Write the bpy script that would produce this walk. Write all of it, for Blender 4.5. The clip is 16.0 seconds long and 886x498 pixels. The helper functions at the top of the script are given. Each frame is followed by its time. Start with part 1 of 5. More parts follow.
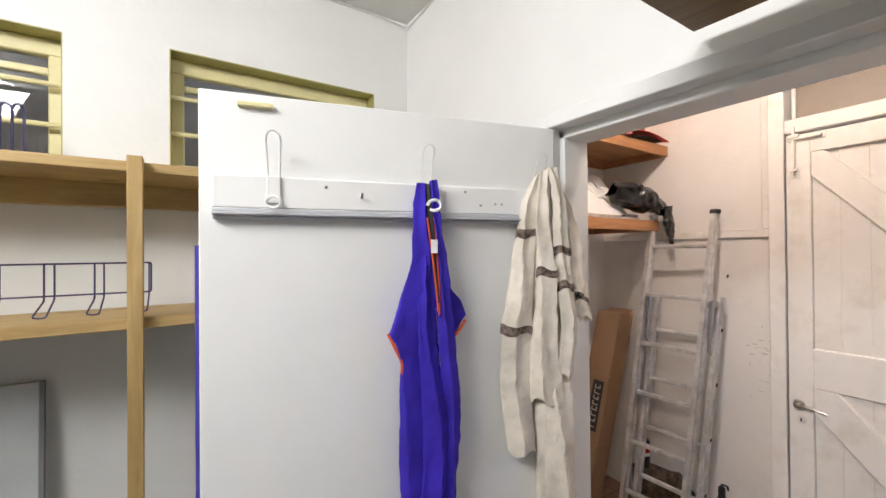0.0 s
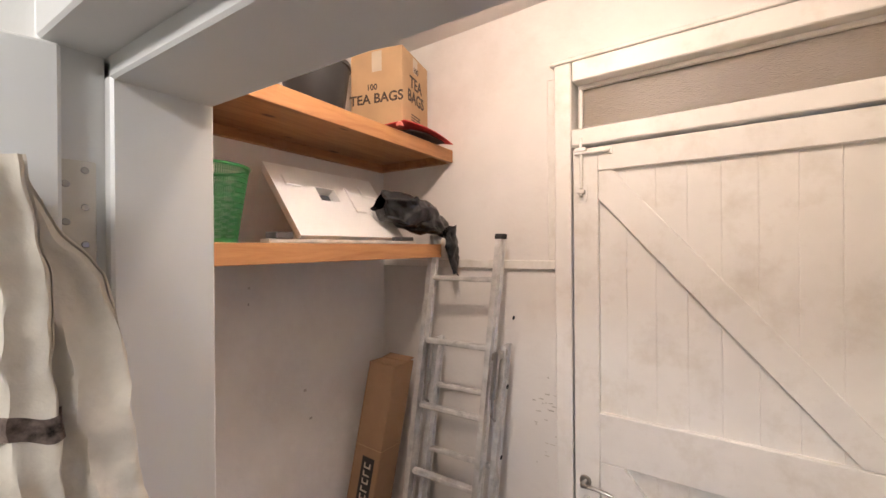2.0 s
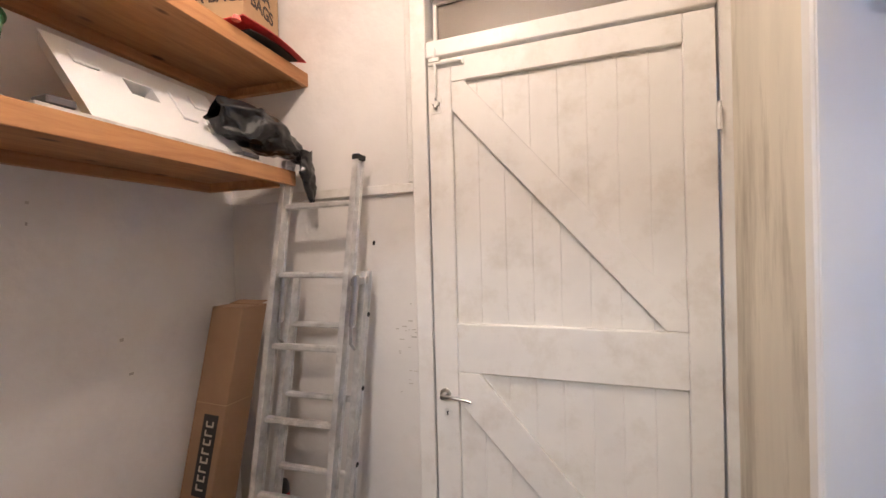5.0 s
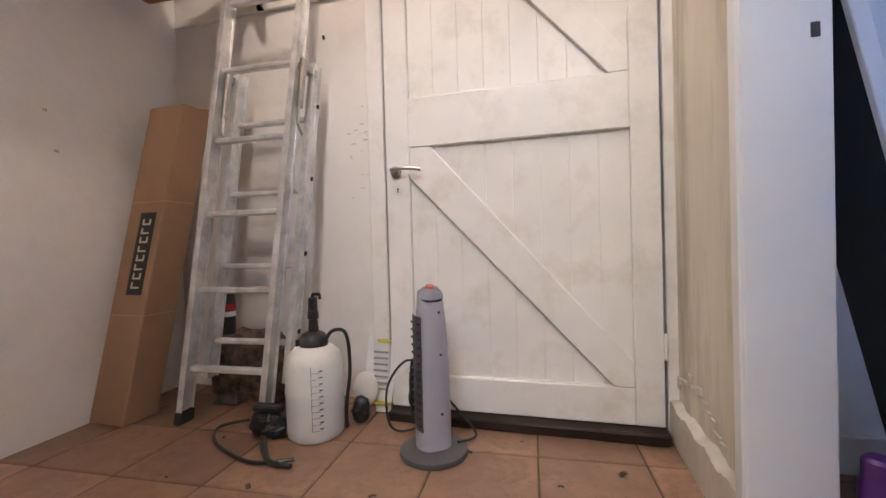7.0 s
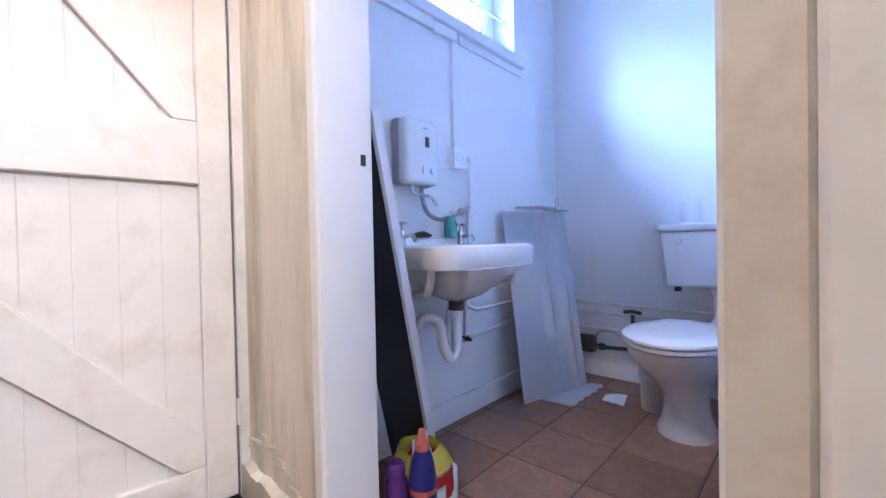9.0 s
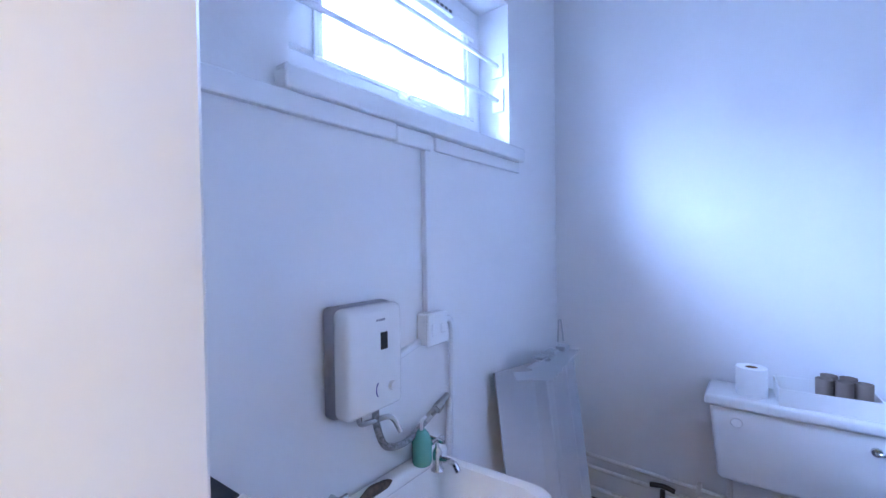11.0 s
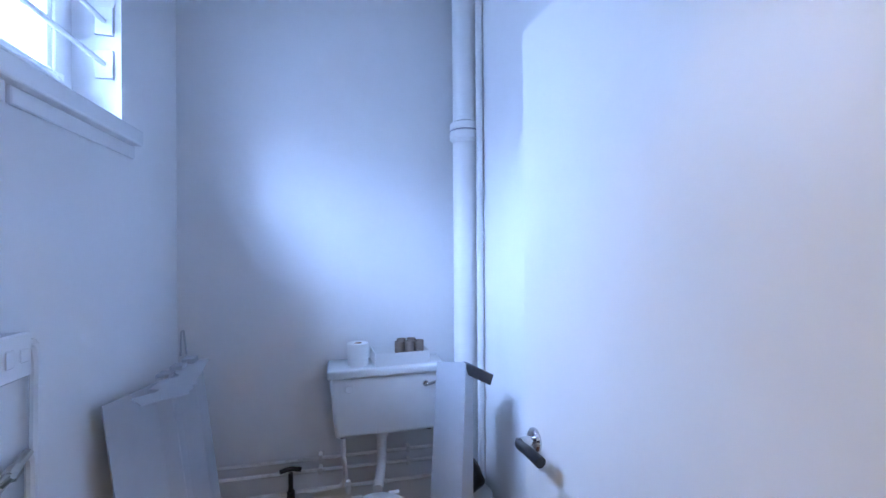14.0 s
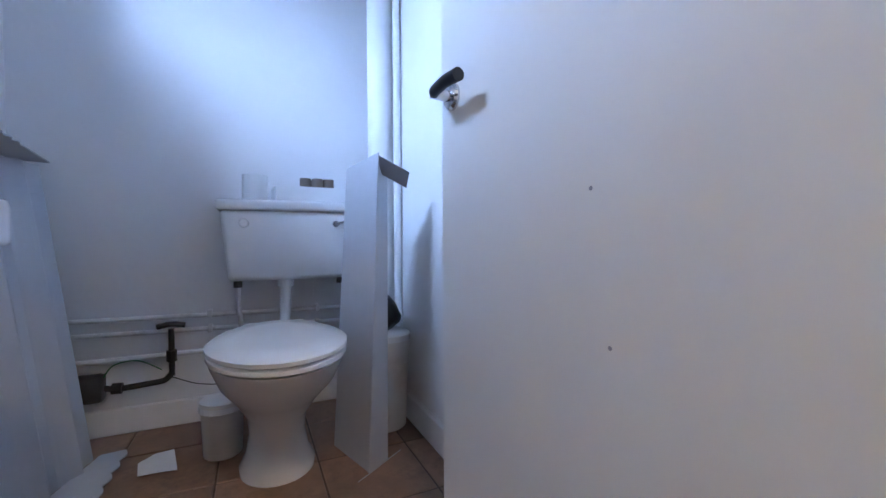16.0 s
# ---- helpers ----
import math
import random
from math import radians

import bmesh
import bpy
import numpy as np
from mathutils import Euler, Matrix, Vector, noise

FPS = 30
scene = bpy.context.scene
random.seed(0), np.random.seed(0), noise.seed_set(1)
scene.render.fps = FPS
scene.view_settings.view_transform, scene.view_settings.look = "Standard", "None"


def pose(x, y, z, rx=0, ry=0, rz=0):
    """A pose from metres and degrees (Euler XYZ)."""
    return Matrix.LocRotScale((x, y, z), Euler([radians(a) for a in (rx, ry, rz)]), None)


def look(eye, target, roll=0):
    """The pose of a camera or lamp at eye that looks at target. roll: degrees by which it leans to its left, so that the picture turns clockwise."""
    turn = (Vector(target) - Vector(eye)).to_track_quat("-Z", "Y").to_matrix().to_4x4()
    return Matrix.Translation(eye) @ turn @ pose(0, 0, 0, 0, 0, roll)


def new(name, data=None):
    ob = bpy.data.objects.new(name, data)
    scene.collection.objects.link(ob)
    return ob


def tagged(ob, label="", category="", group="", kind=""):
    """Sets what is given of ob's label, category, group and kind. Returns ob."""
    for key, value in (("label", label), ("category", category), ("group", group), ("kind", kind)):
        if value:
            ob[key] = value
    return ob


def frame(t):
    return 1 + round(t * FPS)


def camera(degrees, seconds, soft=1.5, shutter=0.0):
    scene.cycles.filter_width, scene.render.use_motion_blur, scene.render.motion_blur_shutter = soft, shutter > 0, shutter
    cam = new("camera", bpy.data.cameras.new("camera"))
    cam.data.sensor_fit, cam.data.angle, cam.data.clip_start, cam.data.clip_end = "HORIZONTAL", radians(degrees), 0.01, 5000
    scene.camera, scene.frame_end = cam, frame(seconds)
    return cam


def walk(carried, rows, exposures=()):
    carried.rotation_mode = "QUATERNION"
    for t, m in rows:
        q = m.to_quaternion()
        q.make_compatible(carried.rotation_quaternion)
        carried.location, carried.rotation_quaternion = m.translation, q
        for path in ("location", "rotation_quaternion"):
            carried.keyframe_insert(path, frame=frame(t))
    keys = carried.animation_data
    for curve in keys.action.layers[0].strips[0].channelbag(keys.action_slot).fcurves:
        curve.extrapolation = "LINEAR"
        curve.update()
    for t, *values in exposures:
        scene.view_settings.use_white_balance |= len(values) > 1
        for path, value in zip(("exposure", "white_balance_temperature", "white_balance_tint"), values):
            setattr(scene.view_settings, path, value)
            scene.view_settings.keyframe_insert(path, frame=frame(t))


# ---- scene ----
cam = camera(94.6, 16.0)
PATH = [
    (0.0, -0.0219, 0.0037, 1.5716, 90.35, 0.46, 56.24),
    (0.5, -0.1305, 0.2048, 1.6233, 90.16, 0.48, 47.23),
    (1.0, -0.2446, 0.4196, 1.6726, 90.0, 0.48, 39.11),
    (1.5, -0.3013, 0.6317, 1.6959, 89.96, 0.37, 34.32),
    (2.0, -0.2992, 0.8164, 1.7231, 89.9, 0.44, 32.43),
    (2.5, -0.269, 0.8934, 1.7368, 89.89, 0.39, 30.71),
    (3.0, -0.2419, 0.9168, 1.7275, 89.85, 0.25, 26.59),
    (5.5, -0.2339, 0.9369, 1.2238, 89.44, 1.57, 15.84),
    (6.0, -0.2395, 0.9669, 0.9898, 89.34, 1.35, 14.96),
    (6.5, -0.2257, 0.9811, 0.7744, 89.42, 1.36, 13.39),
    (7.0, -0.1933, 0.9402, 0.6149, 89.33, 1.55, 12.25),
    (7.5, -0.2272, 0.8541, 0.5025, 89.88, 1.3, 4.57),
    (8.0, -0.3436, 0.8676, 0.5113, 89.26, 0.79, -21.35),
    (8.5, -0.3619, 0.9368, 0.5996, 89.41, 0.99, -40.71),
    (9.0, -0.2886, 1.0059, 0.7792, 89.15, 1.13, -47.83),
    (11.5, 0.2117, 1.457, 1.4772, 89.19, 0.61, -54.93),
    (12.0, 0.159, 1.4698, 1.5404, 89.44, 0.4, -64.18),
    (12.5, 0.1115, 1.5012, 1.5856, 89.57, 0.13, -77.81),
    (13.0, 0.0854, 1.5317, 1.5718, 89.73, 0.02, -91.95),
    (13.5, 0.0758, 1.5356, 1.5082, 89.63, 0.05, -100.18),
    (14.0, 0.0907, 1.5114, 1.3542, 90.11, 0.38, -104.22),
    (14.5, 0.1432, 1.495, 1.2063, 89.35, -0.21, -108.25),
    (15.0, 0.1953, 1.4508, 1.0399, 88.82, 0.29, -109.78),
    (15.5, 0.196, 1.4472, 0.8588, 88.86, 0.37, -112.67),
    (16.0, 0.2091, 1.4472, 0.6995, 88.7, 0.34, -115.0),
]
walk(cam, [(t, pose(x, y, z, rx, ry, rz)) for t, x, y, z, rx, ry, rz in PATH],
     exposures=[(0.0, 0.2, 6500, 10), (1.5, 0.12, 6650, 11), (3.0, 0.08, 6700, 12), (5.5, 0.22, 6500, 11), (7.0, 0.42, 6350, 11), (8.0, 0.7, 6050, 12), (9.0, 1.05, 5800, 13),
                (11.5, 0.6, 6300, 11), (12.5, 0.55, 6300, 9), (14.0, 0.35, 6450, 6), (15.0, 0.25, 6650, 4), (16.0, 0.45, 6900, 3)])

# ---- world and lights ----
world = bpy.data.worlds.new("sky")
scene.world = world
world.use_nodes = True
wn = world.node_tree
sky = wn.nodes.new("ShaderNodeTexSky")
sky.sky_type = 'NISHITA'
sky.sun_disc = False
sky.sun_elevation = radians(35)
sky.sun_rotation = radians(200)
wn.links.new(sky.outputs[0], wn.nodes["Background"].inputs[0])
wn.nodes["Background"].inputs[1].default_value = 0.1


def lamp(name, kind, m, energy, color, size=0.1, size_y=None):
    d = bpy.data.lights.new(name, kind)
    d.energy, d.color = energy, color
    if kind == 'AREA':
        d.size = size
        if size_y:
            d.shape, d.size_y = 'RECTANGLE', size_y
    else:
        d.shadow_soft_size = size
    ob = new(name, d)
    ob.matrix_world = m
    return ob


DAYLIGHT = (0.33, 0.495, 0.97)
# daylight in the opening of the washroom window
lamp("pane_daylight", 'AREA', look((1.13, 2.47, 2.06), (1.25, 1.2, 1.25)), 14, DAYLIGHT, 0.8, 0.4)
lamp("window_daylight", 'AREA', look((0.40, 3.55, 2.98), (1.30, 1.6, 1.50)), 620, DAYLIGHT, 2.4, 0.9)
# bulb under the lobby ceiling
lamp("bulb_light", 'POINT', pose(-0.72, 1.42, 2.655), 34, (1.0, 0.82, 0.71), 0.05)
# assumed tube light, never in view, under the ceiling of the first room
lamp("assumed_tube_light", 'AREA', look((-0.35, -1.10, 2.64), (-1.0, 0.7, 1.55)), 41, (1.0, 0.985, 0.98), 1.2, 0.25)

# ---- materials ----


def nodes(name):
    m = bpy.data.materials.new(name)
    m.use_nodes = True
    return m, m.node_tree, m.node_tree.nodes["Principled BSDF"]


def add(nt, kind, **values):
    n = nt.nodes.new(kind)
    for k, v in values.items():
        n.inputs[k.replace("_", " ")].default_value = v
    return n


def surface(name, color, rough=0.5, metal=0.0, vary=0.06, scale=6.0, bump=0.15, bump_scale=60.0, stain=None, stain_amount=0.0,
            stain_scale=2.5, stretch=(1, 1, 1), island=0.0, spec=0.5, bump_distance=0.002):
    """A plain coating: two scales of tone, an optional stain colour in patches, fine relief."""
    m, nt, bsdf = nodes(name)
    co = nt.nodes.new("ShaderNodeTexCoord")
    mp = nt.nodes.new("ShaderNodeMapping")
    mp.inputs["Scale"].default_value = stretch
    nt.links.new(co.outputs["Object"], mp.inputs[0])
    n1 = add(nt, "ShaderNodeTexNoise", Scale=scale, Detail=6.0, Roughness=0.6)
    nt.links.new(mp.outputs[0], n1.inputs["Vector"])
    ramp = nt.nodes.new("ShaderNodeValToRGB")
    lo = tuple(max(0, c * (1 - vary * 2)) for c in color) + (1,)
    hi = tuple(min(1, c * (1 + vary)) for c in color) + (1,)
    ramp.color_ramp.elements[0].position, ramp.color_ramp.elements[1].position = 0.3, 0.7
    ramp.color_ramp.elements[0].color, ramp.color_ramp.elements[1].color = lo, hi
    nt.links.new(n1.outputs[0], ramp.inputs[0])
    out = ramp.outputs[0]
    if stain:
        n2 = add(nt, "ShaderNodeTexNoise", Scale=stain_scale, Detail=8.0, Roughness=0.68)
        nt.links.new(mp.outputs[0], n2.inputs["Vector"])
        r2 = nt.nodes.new("ShaderNodeValToRGB")
        r2.color_ramp.elements[0].position, r2.color_ramp.elements[1].position = 0.50, 0.72
        r2.color_ramp.elements[0].color, r2.color_ramp.elements[1].color = (0, 0, 0, 1), (stain_amount,) * 3 + (1,)
        nt.links.new(n2.outputs[0], r2.inputs[0])
        mix = nt.nodes.new("ShaderNodeMixRGB")
        mix.inputs[2].default_value = (*stain, 1)
        nt.links.new(r2.outputs[0], mix.inputs[0])
        nt.links.new(out, mix.inputs[1])
        out = mix.outputs[0]
    if island:
        info = nt.nodes.new("ShaderNodeObjectInfo")
        hsv = nt.nodes.new("ShaderNodeHueSaturation")
        mr = nt.nodes.new("ShaderNodeMapRange")
        mr.inputs["To Min"].default_value, mr.inputs["To Max"].default_value = 1 - island, 1 + island
        nt.links.new(info.outputs["Random"], mr.inputs[0])
        nt.links.new(mr.outputs[0], hsv.inputs["Value"])
        nt.links.new(out, hsv.inputs["Color"])
        out = hsv.outputs[0]
    nt.links.new(out, bsdf.inputs["Base Color"])
    bsdf.inputs["Roughness"].default_value, bsdf.inputs["Metallic"].default_value = rough, metal
    bsdf.inputs["Specular IOR Level"].default_value = spec
    if bump:
        n3 = add(nt, "ShaderNodeTexNoise", Scale=bump_scale, Detail=4.0)
        nt.links.new(mp.outputs[0], n3.inputs["Vector"])
        b = add(nt, "ShaderNodeBump", Strength=bump, Distance=bump_distance)
        nt.links.new(n3.outputs[0], b.inputs["Height"])
        nt.links.new(b.outputs[0], bsdf.inputs["Normal"])
    return m


def timber(name, light, dark, along="y", rough=0.55, ring=9.0):
    """Sawn softwood: stretched grain and knots."""
    m, nt, bsdf = nodes(name)
    co = nt.nodes.new("ShaderNodeTexCoord")
    mp = nt.nodes.new("ShaderNodeMapping")
    s = [ring, ring, ring]
    s["xyz".index(along)] = ring * 0.09
    mp.inputs["Scale"].default_value = s
    nt.links.new(co.outputs["Object"], mp.inputs[0])
    n1 = add(nt, "ShaderNodeTexNoise", Scale=3.0, Detail=8.0, Roughness=0.65, Distortion=0.8)
    nt.links.new(mp.outputs[0], n1.inputs["Vector"])
    ramp = nt.nodes.new("ShaderNodeValToRGB")
    ramp.color_ramp.elements[0].position, ramp.color_ramp.elements[1].position = 0.32, 0.66
    ramp.color_ramp.elements[0].color, ramp.color_ramp.elements[1].color = (*dark, 1), (*light, 1)
    nt.links.new(n1.outputs[0], ramp.inputs[0])
    mp2 = nt.nodes.new("ShaderNodeMapping")
    s2 = [9.0, 9.0, 9.0]
    s2["xyz".index(along)] = 4.0
    mp2.inputs["Scale"].default_value = s2
    nt.links.new(co.outputs["Object"], mp2.inputs[0])
    vor = add(nt, "ShaderNodeTexVoronoi", Scale=1.0)
    nt.links.new(mp2.outputs[0], vor.inputs["Vector"])
    kr = nt.nodes.new("ShaderNodeValToRGB")
    kr.color_ramp.elements[0].position, kr.color_ramp.elements[1].position = 0.07, 0.14
    kr.color_ramp.elements[0].color, kr.color_ramp.elements[1].color = (1, 1, 1, 1), (0, 0, 0, 1)
    nt.links.new(vor.outputs["Distance"], kr.inputs[0])
    mix = nt.nodes.new("ShaderNodeMixRGB")
    mix.inputs[2].default_value = (dark[0] * 0.35, dark[1] * 0.28, dark[2] * 0.25, 1)
    nt.links.new(kr.outputs[0], mix.inputs[0])
    nt.links.new(ramp.outputs[0], mix.inputs[1])
    nt.links.new(mix.outputs[0], bsdf.inputs["Base Color"])
    bsdf.inputs["Roughness"].default_value = rough
    b = add(nt, "ShaderNodeBump", Strength=0.25, Distance=0.001)
    nt.links.new(n1.outputs[0], b.inputs["Height"])
    nt.links.new(b.outputs[0], bsdf.inputs["Normal"])
    return m


def glass(name, color=(1, 1, 1), rough=0.0, obscured=False):
    m, nt, bsdf = nodes(name)
    bsdf.inputs["Base Color"].default_value = (*color, 1)
    bsdf.inputs["Roughness"].default_value = rough
    bsdf.inputs["Transmission Weight"].default_value = 1.0
    bsdf.inputs["IOR"].default_value = 1.45
    if obscured:
        vor = add(nt, "ShaderNodeTexVoronoi", Scale=90.0)
        b = add(nt, "ShaderNodeBump", Strength=0.5, Distance=0.002)
        nt.links.new(vor.outputs["Distance"], b.inputs["Height"])
        nt.links.new(b.outputs[0], bsdf.inputs["Normal"])
    return m


def glow(name, color, strength):
    m = bpy.data.materials.new(name)
    m.use_nodes = True
    nt = m.node_tree
    nt.nodes.remove(nt.nodes["Principled BSDF"])
    e = nt.nodes.new("ShaderNodeEmission")
    e.inputs[0].default_value, e.inputs[1].default_value = (*color, 1), strength
    nt.links.new(e.outputs[0], nt.nodes["Material Output"].inputs[0])
    return m


WHITE = surface("white_wall_paint", (0.80, 0.80, 0.78), 0.55, vary=0.025, scale=2.0, bump=0.35, bump_scale=25, bump_distance=0.004)
LOBBY = surface("lobby_wall_paint", (0.80, 0.77, 0.74), 0.6, vary=0.035, scale=2.2, bump=0.5, bump_scale=22, stain=(0.52, 0.45, 0.40), stain_amount=0.30, stain_scale=1.9, bump_distance=0.005)
DIRTY = surface("grubby_wall_paint", (0.74, 0.69, 0.58), 0.55, vary=0.08, scale=3.0, bump=0.5, bump_scale=30, stain=(0.27, 0.22, 0.15), stain_amount=0.75, stain_scale=3.4, stretch=(1, 2.2, 0.30))
WASHROOM = surface("washroom_wall_paint", (0.80, 0.80, 0.80), 0.5, vary=0.02, scale=2.0, bump=0.3, bump_scale=22, bump_distance=0.004)
CEIL = surface("ceiling_paint", (0.74, 0.73, 0.71), 0.7, vary=0.03, scale=2.0, bump=0.3, bump_scale=40)
GLOSS = surface("white_gloss_paint", (0.80, 0.775, 0.735), 0.40, vary=0.03, scale=5.0, bump=0.25, bump_scale=18, stain=(0.47, 0.40, 0.30), stain_amount=0.42, stain_scale=5.5, bump_distance=0.003, spec=0.4)
LEAFW = surface("door_leaf_paint", (0.80, 0.80, 0.78), 0.38, vary=0.02, scale=3.0, bump=0.2, bump_scale=14, bump_distance=0.003)
MAGNOLIA = surface("aged_cream_paint", (0.70, 0.66, 0.58), 0.4, vary=0.06, scale=6.0, bump=0.4, bump_scale=30, stain=(0.40, 0.30, 0.20), stain_amount=0.5, stain_scale=6)
OLIVE = surface("olive_yellow_paint", (0.42, 0.39, 0.14), 0.45, vary=0.08)
YELLOW = surface("pale_yellow_paint", (0.72, 0.66, 0.36), 0.4, vary=0.06)
PINE = timber("varnished_pine", (0.50, 0.25, 0.105), (0.33, 0.135, 0.048), "y")
DEAL = timber("sawn_softwood", (0.52, 0.37, 0.16), (0.38, 0.25, 0.09), "y")
DEALZ = timber("sawn_softwood_post", (0.52, 0.37, 0.16), (0.36, 0.23, 0.08), "z")
PLANK = timber("brown_board", (0.22, 0.13, 0.06), (0.13, 0.07, 0.03), "x")
TILE = surface("terracotta_tile", (0.29, 0.165, 0.105), 0.42, vary=0.22, scale=5.0, bump=0.3, bump_scale=24, stain=(0.10, 0.058, 0.04), stain_amount=0.9, stain_scale=6.0, island=0.22)
GROUT = surface("floor_grout", (0.13, 0.085, 0.055), 0.9, vary=0.2, scale=30, bump=0.6)
CARD = surface("brown_cardboard", (0.31, 0.185, 0.103), 0.75, vary=0.05, scale=8, bump=0.2, bump_scale=90)
CARDB = surface("tan_cardboard", (0.47, 0.31, 0.17), 0.75, vary=0.05, scale=8, bump=0.2, bump_scale=90)
INK = surface("black_ink", (0.02, 0.018, 0.017), 0.6, vary=0.1)
INKBROWN = surface("dark_brown_ink", (0.05, 0.03, 0.02), 0.6, vary=0.1)
LABELW = surface("pale_print", (0.55, 0.48, 0.38), 0.7, vary=0.1)
ALU = surface("spattered_aluminium", (0.70, 0.69, 0.68), 0.34, 0.55, vary=0.16, scale=14, bump=0.2, bump_scale=80, stain=(0.86, 0.86, 0.84), stain_amount=0.9, stain_scale=13)
STEEL = surface("brushed_steel", (0.45, 0.43, 0.40), 0.32, 1.0, vary=0.1, scale=30)
CHROME = surface("chrome", (0.62, 0.62, 0.62), 0.14, 1.0, vary=0.06, scale=30)
BLACKP = surface("black_plastic", (0.018, 0.018, 0.019), 0.38, vary=0.15, bump=0.1)
BAGP = surface("black_polythene", (0.012, 0.012, 0.013), 0.22, vary=0.2, bump=0.5, bump_scale=30)
POLY = surface("expanded_polystyrene", (0.86, 0.86, 0.85), 0.55, vary=0.02, bump=0.5, bump_scale=160)
GREEN = surface("green_enamelled_mesh", (0.02, 0.16, 0.045), 0.4, vary=0.1)
RED = surface("red_card", (0.55, 0.02, 0.03), 0.4, vary=0.1)
HDPE = surface("translucent_white_plastic", (0.72, 0.70, 0.66), 0.42, vary=0.04, stain=(0.45, 0.40, 0.33), stain_amount=0.35, stain_scale=8)
GREYP = surface("lilac_grey_plastic", (0.36, 0.35, 0.39), 0.4, vary=0.05)
DGREYP = surface("dark_grey_plastic", (0.085, 0.08, 0.085), 0.45, vary=0.1)
BLUEC = surface("royal_blue_cotton", (0.045, 0.025, 0.42), 0.85, vary=0.16, scale=5, bump=0.4, bump_scale=140, spec=0.2)
ORANGE = surface("orange_red_trim", (0.62, 0.08, 0.03), 0.8, vary=0.1)
LINEN = surface("cream_linen", (0.76, 0.70, 0.60), 0.9, vary=0.12, scale=7, bump=0.5, bump_scale=120, stain=(0.36, 0.30, 0.22), stain_amount=0.45, stain_scale=9, spec=0.2)
BAND = surface("grey_brown_woven_band", (0.17, 0.13, 0.11), 0.9, vary=0.7, scale=55, bump=0.4, spec=0.2)
WIRE = surface("dark_blue_coated_wire", (0.035, 0.03, 0.10), 0.4, vary=0.1)
WIREW = surface("white_coated_wire", (0.78, 0.78, 0.76), 0.35, vary=0.03)
BLUEB = surface("blue_board", (0.06, 0.05, 0.36), 0.6, vary=0.05)
PANELG = surface("pale_grey_board", (0.50, 0.52, 0.52), 0.5, vary=0.05)
UPVC = surface("white_upvc", (0.84, 0.85, 0.86), 0.25, vary=0.015)
CERAMIC = surface("white_vitreous_china", (0.82, 0.82, 0.81), 0.12, vary=0.02, bump=0.03)
ENAMEL = surface("white_moulded_plastic", (0.80, 0.80, 0.79), 0.25, vary=0.02, bump=0.04)
GREYTRIM = surface("grey_moulded_plastic", (0.30, 0.30, 0.34), 0.35, vary=0.04)
PIPEW = surface("painted_copper_pipe", (0.76, 0.75, 0.73), 0.35, vary=0.05, bump=0.3, stain=(0.30, 0.22, 0.15), stain_amount=0.45, stain_scale=14)
SOILP = surface("painted_iron_soil_pipe", (0.80, 0.80, 0.79), 0.4, vary=0.03, bump=0.3, bump_scale=25)
IRON = surface("dark_brass_fitting", (0.06, 0.05, 0.045), 0.5, 0.4, vary=0.2)
BRAID = surface("braided_steel_hose", (0.33, 0.33, 0.34), 0.35, 0.9, vary=0.3, scale=120)
CORRU = surface("grey_corrugated_board", (0.47, 0.485, 0.51), 0.55, vary=0.04, scale=4, bump=0.2, bump_scale=70)
CORRUD = surface("cut_board_edge", (0.20, 0.20, 0.21), 0.7, vary=0.1)
# near-black stands for the shade under the leaning board
SHADEB = surface("shade_darkened_board", (0.022, 0.026, 0.034), 0.45, vary=0.1)
CORE = surface("grey_brown_card_core", (0.21, 0.165, 0.135), 0.8, vary=0.08)
MOULD = surface("pale_grey_moulding_paint", (0.52, 0.53, 0.55), 0.35, vary=0.05)
PAPER = surface("white_paper", (0.80, 0.80, 0.79), 0.8, vary=0.02)
PURPLE = surface("purple_can", (0.10, 0.025, 0.20), 0.35, vary=0.1)
NAVY = surface("dark_blue_bottle_plastic", (0.02, 0.025, 0.20), 0.28, vary=0.08)
REDP = surface("red_packaging_film", (0.55, 0.03, 0.03), 0.25, vary=0.1)
YELLOWP = surface("yellow_packaging_film", (0.62, 0.52, 0.06), 0.25, vary=0.1)
PINKP = surface("pale_red_cap", (0.62, 0.16, 0.14), 0.35, vary=0.06)
TEAL = surface("green_liquid_bottle", (0.10, 0.36, 0.30), 0.15, vary=0.1)
SILL = surface("dark_brown_threshold", (0.022, 0.013, 0.009), 0.55, vary=0.2, spec=0.2)
CONC = surface("grey_concrete_floor", (0.28, 0.27, 0.26), 0.8, vary=0.12, scale=4, bump=0.4)
BRICKB = surface("brown_backing_wall", (0.42, 0.34, 0.26), 0.8, vary=0.25, scale=2.0)
RUBBLE = surface("mottled_brown_sacking", (0.12, 0.085, 0.06), 0.9, vary=0.6, scale=25, bump=0.8, bump_scale=40)
SWEEP = surface("scratched_pencil_marks", (0.56, 0.52, 0.47), 0.8, vary=0.2)
FOOT = surface("black_rubber", (0.02, 0.02, 0.02), 0.8, vary=0.2)
CLEAR = glass("clear_pane")
FROST = glass("obscured_pane", (0.96, 0.95, 0.92), 0.18, True)
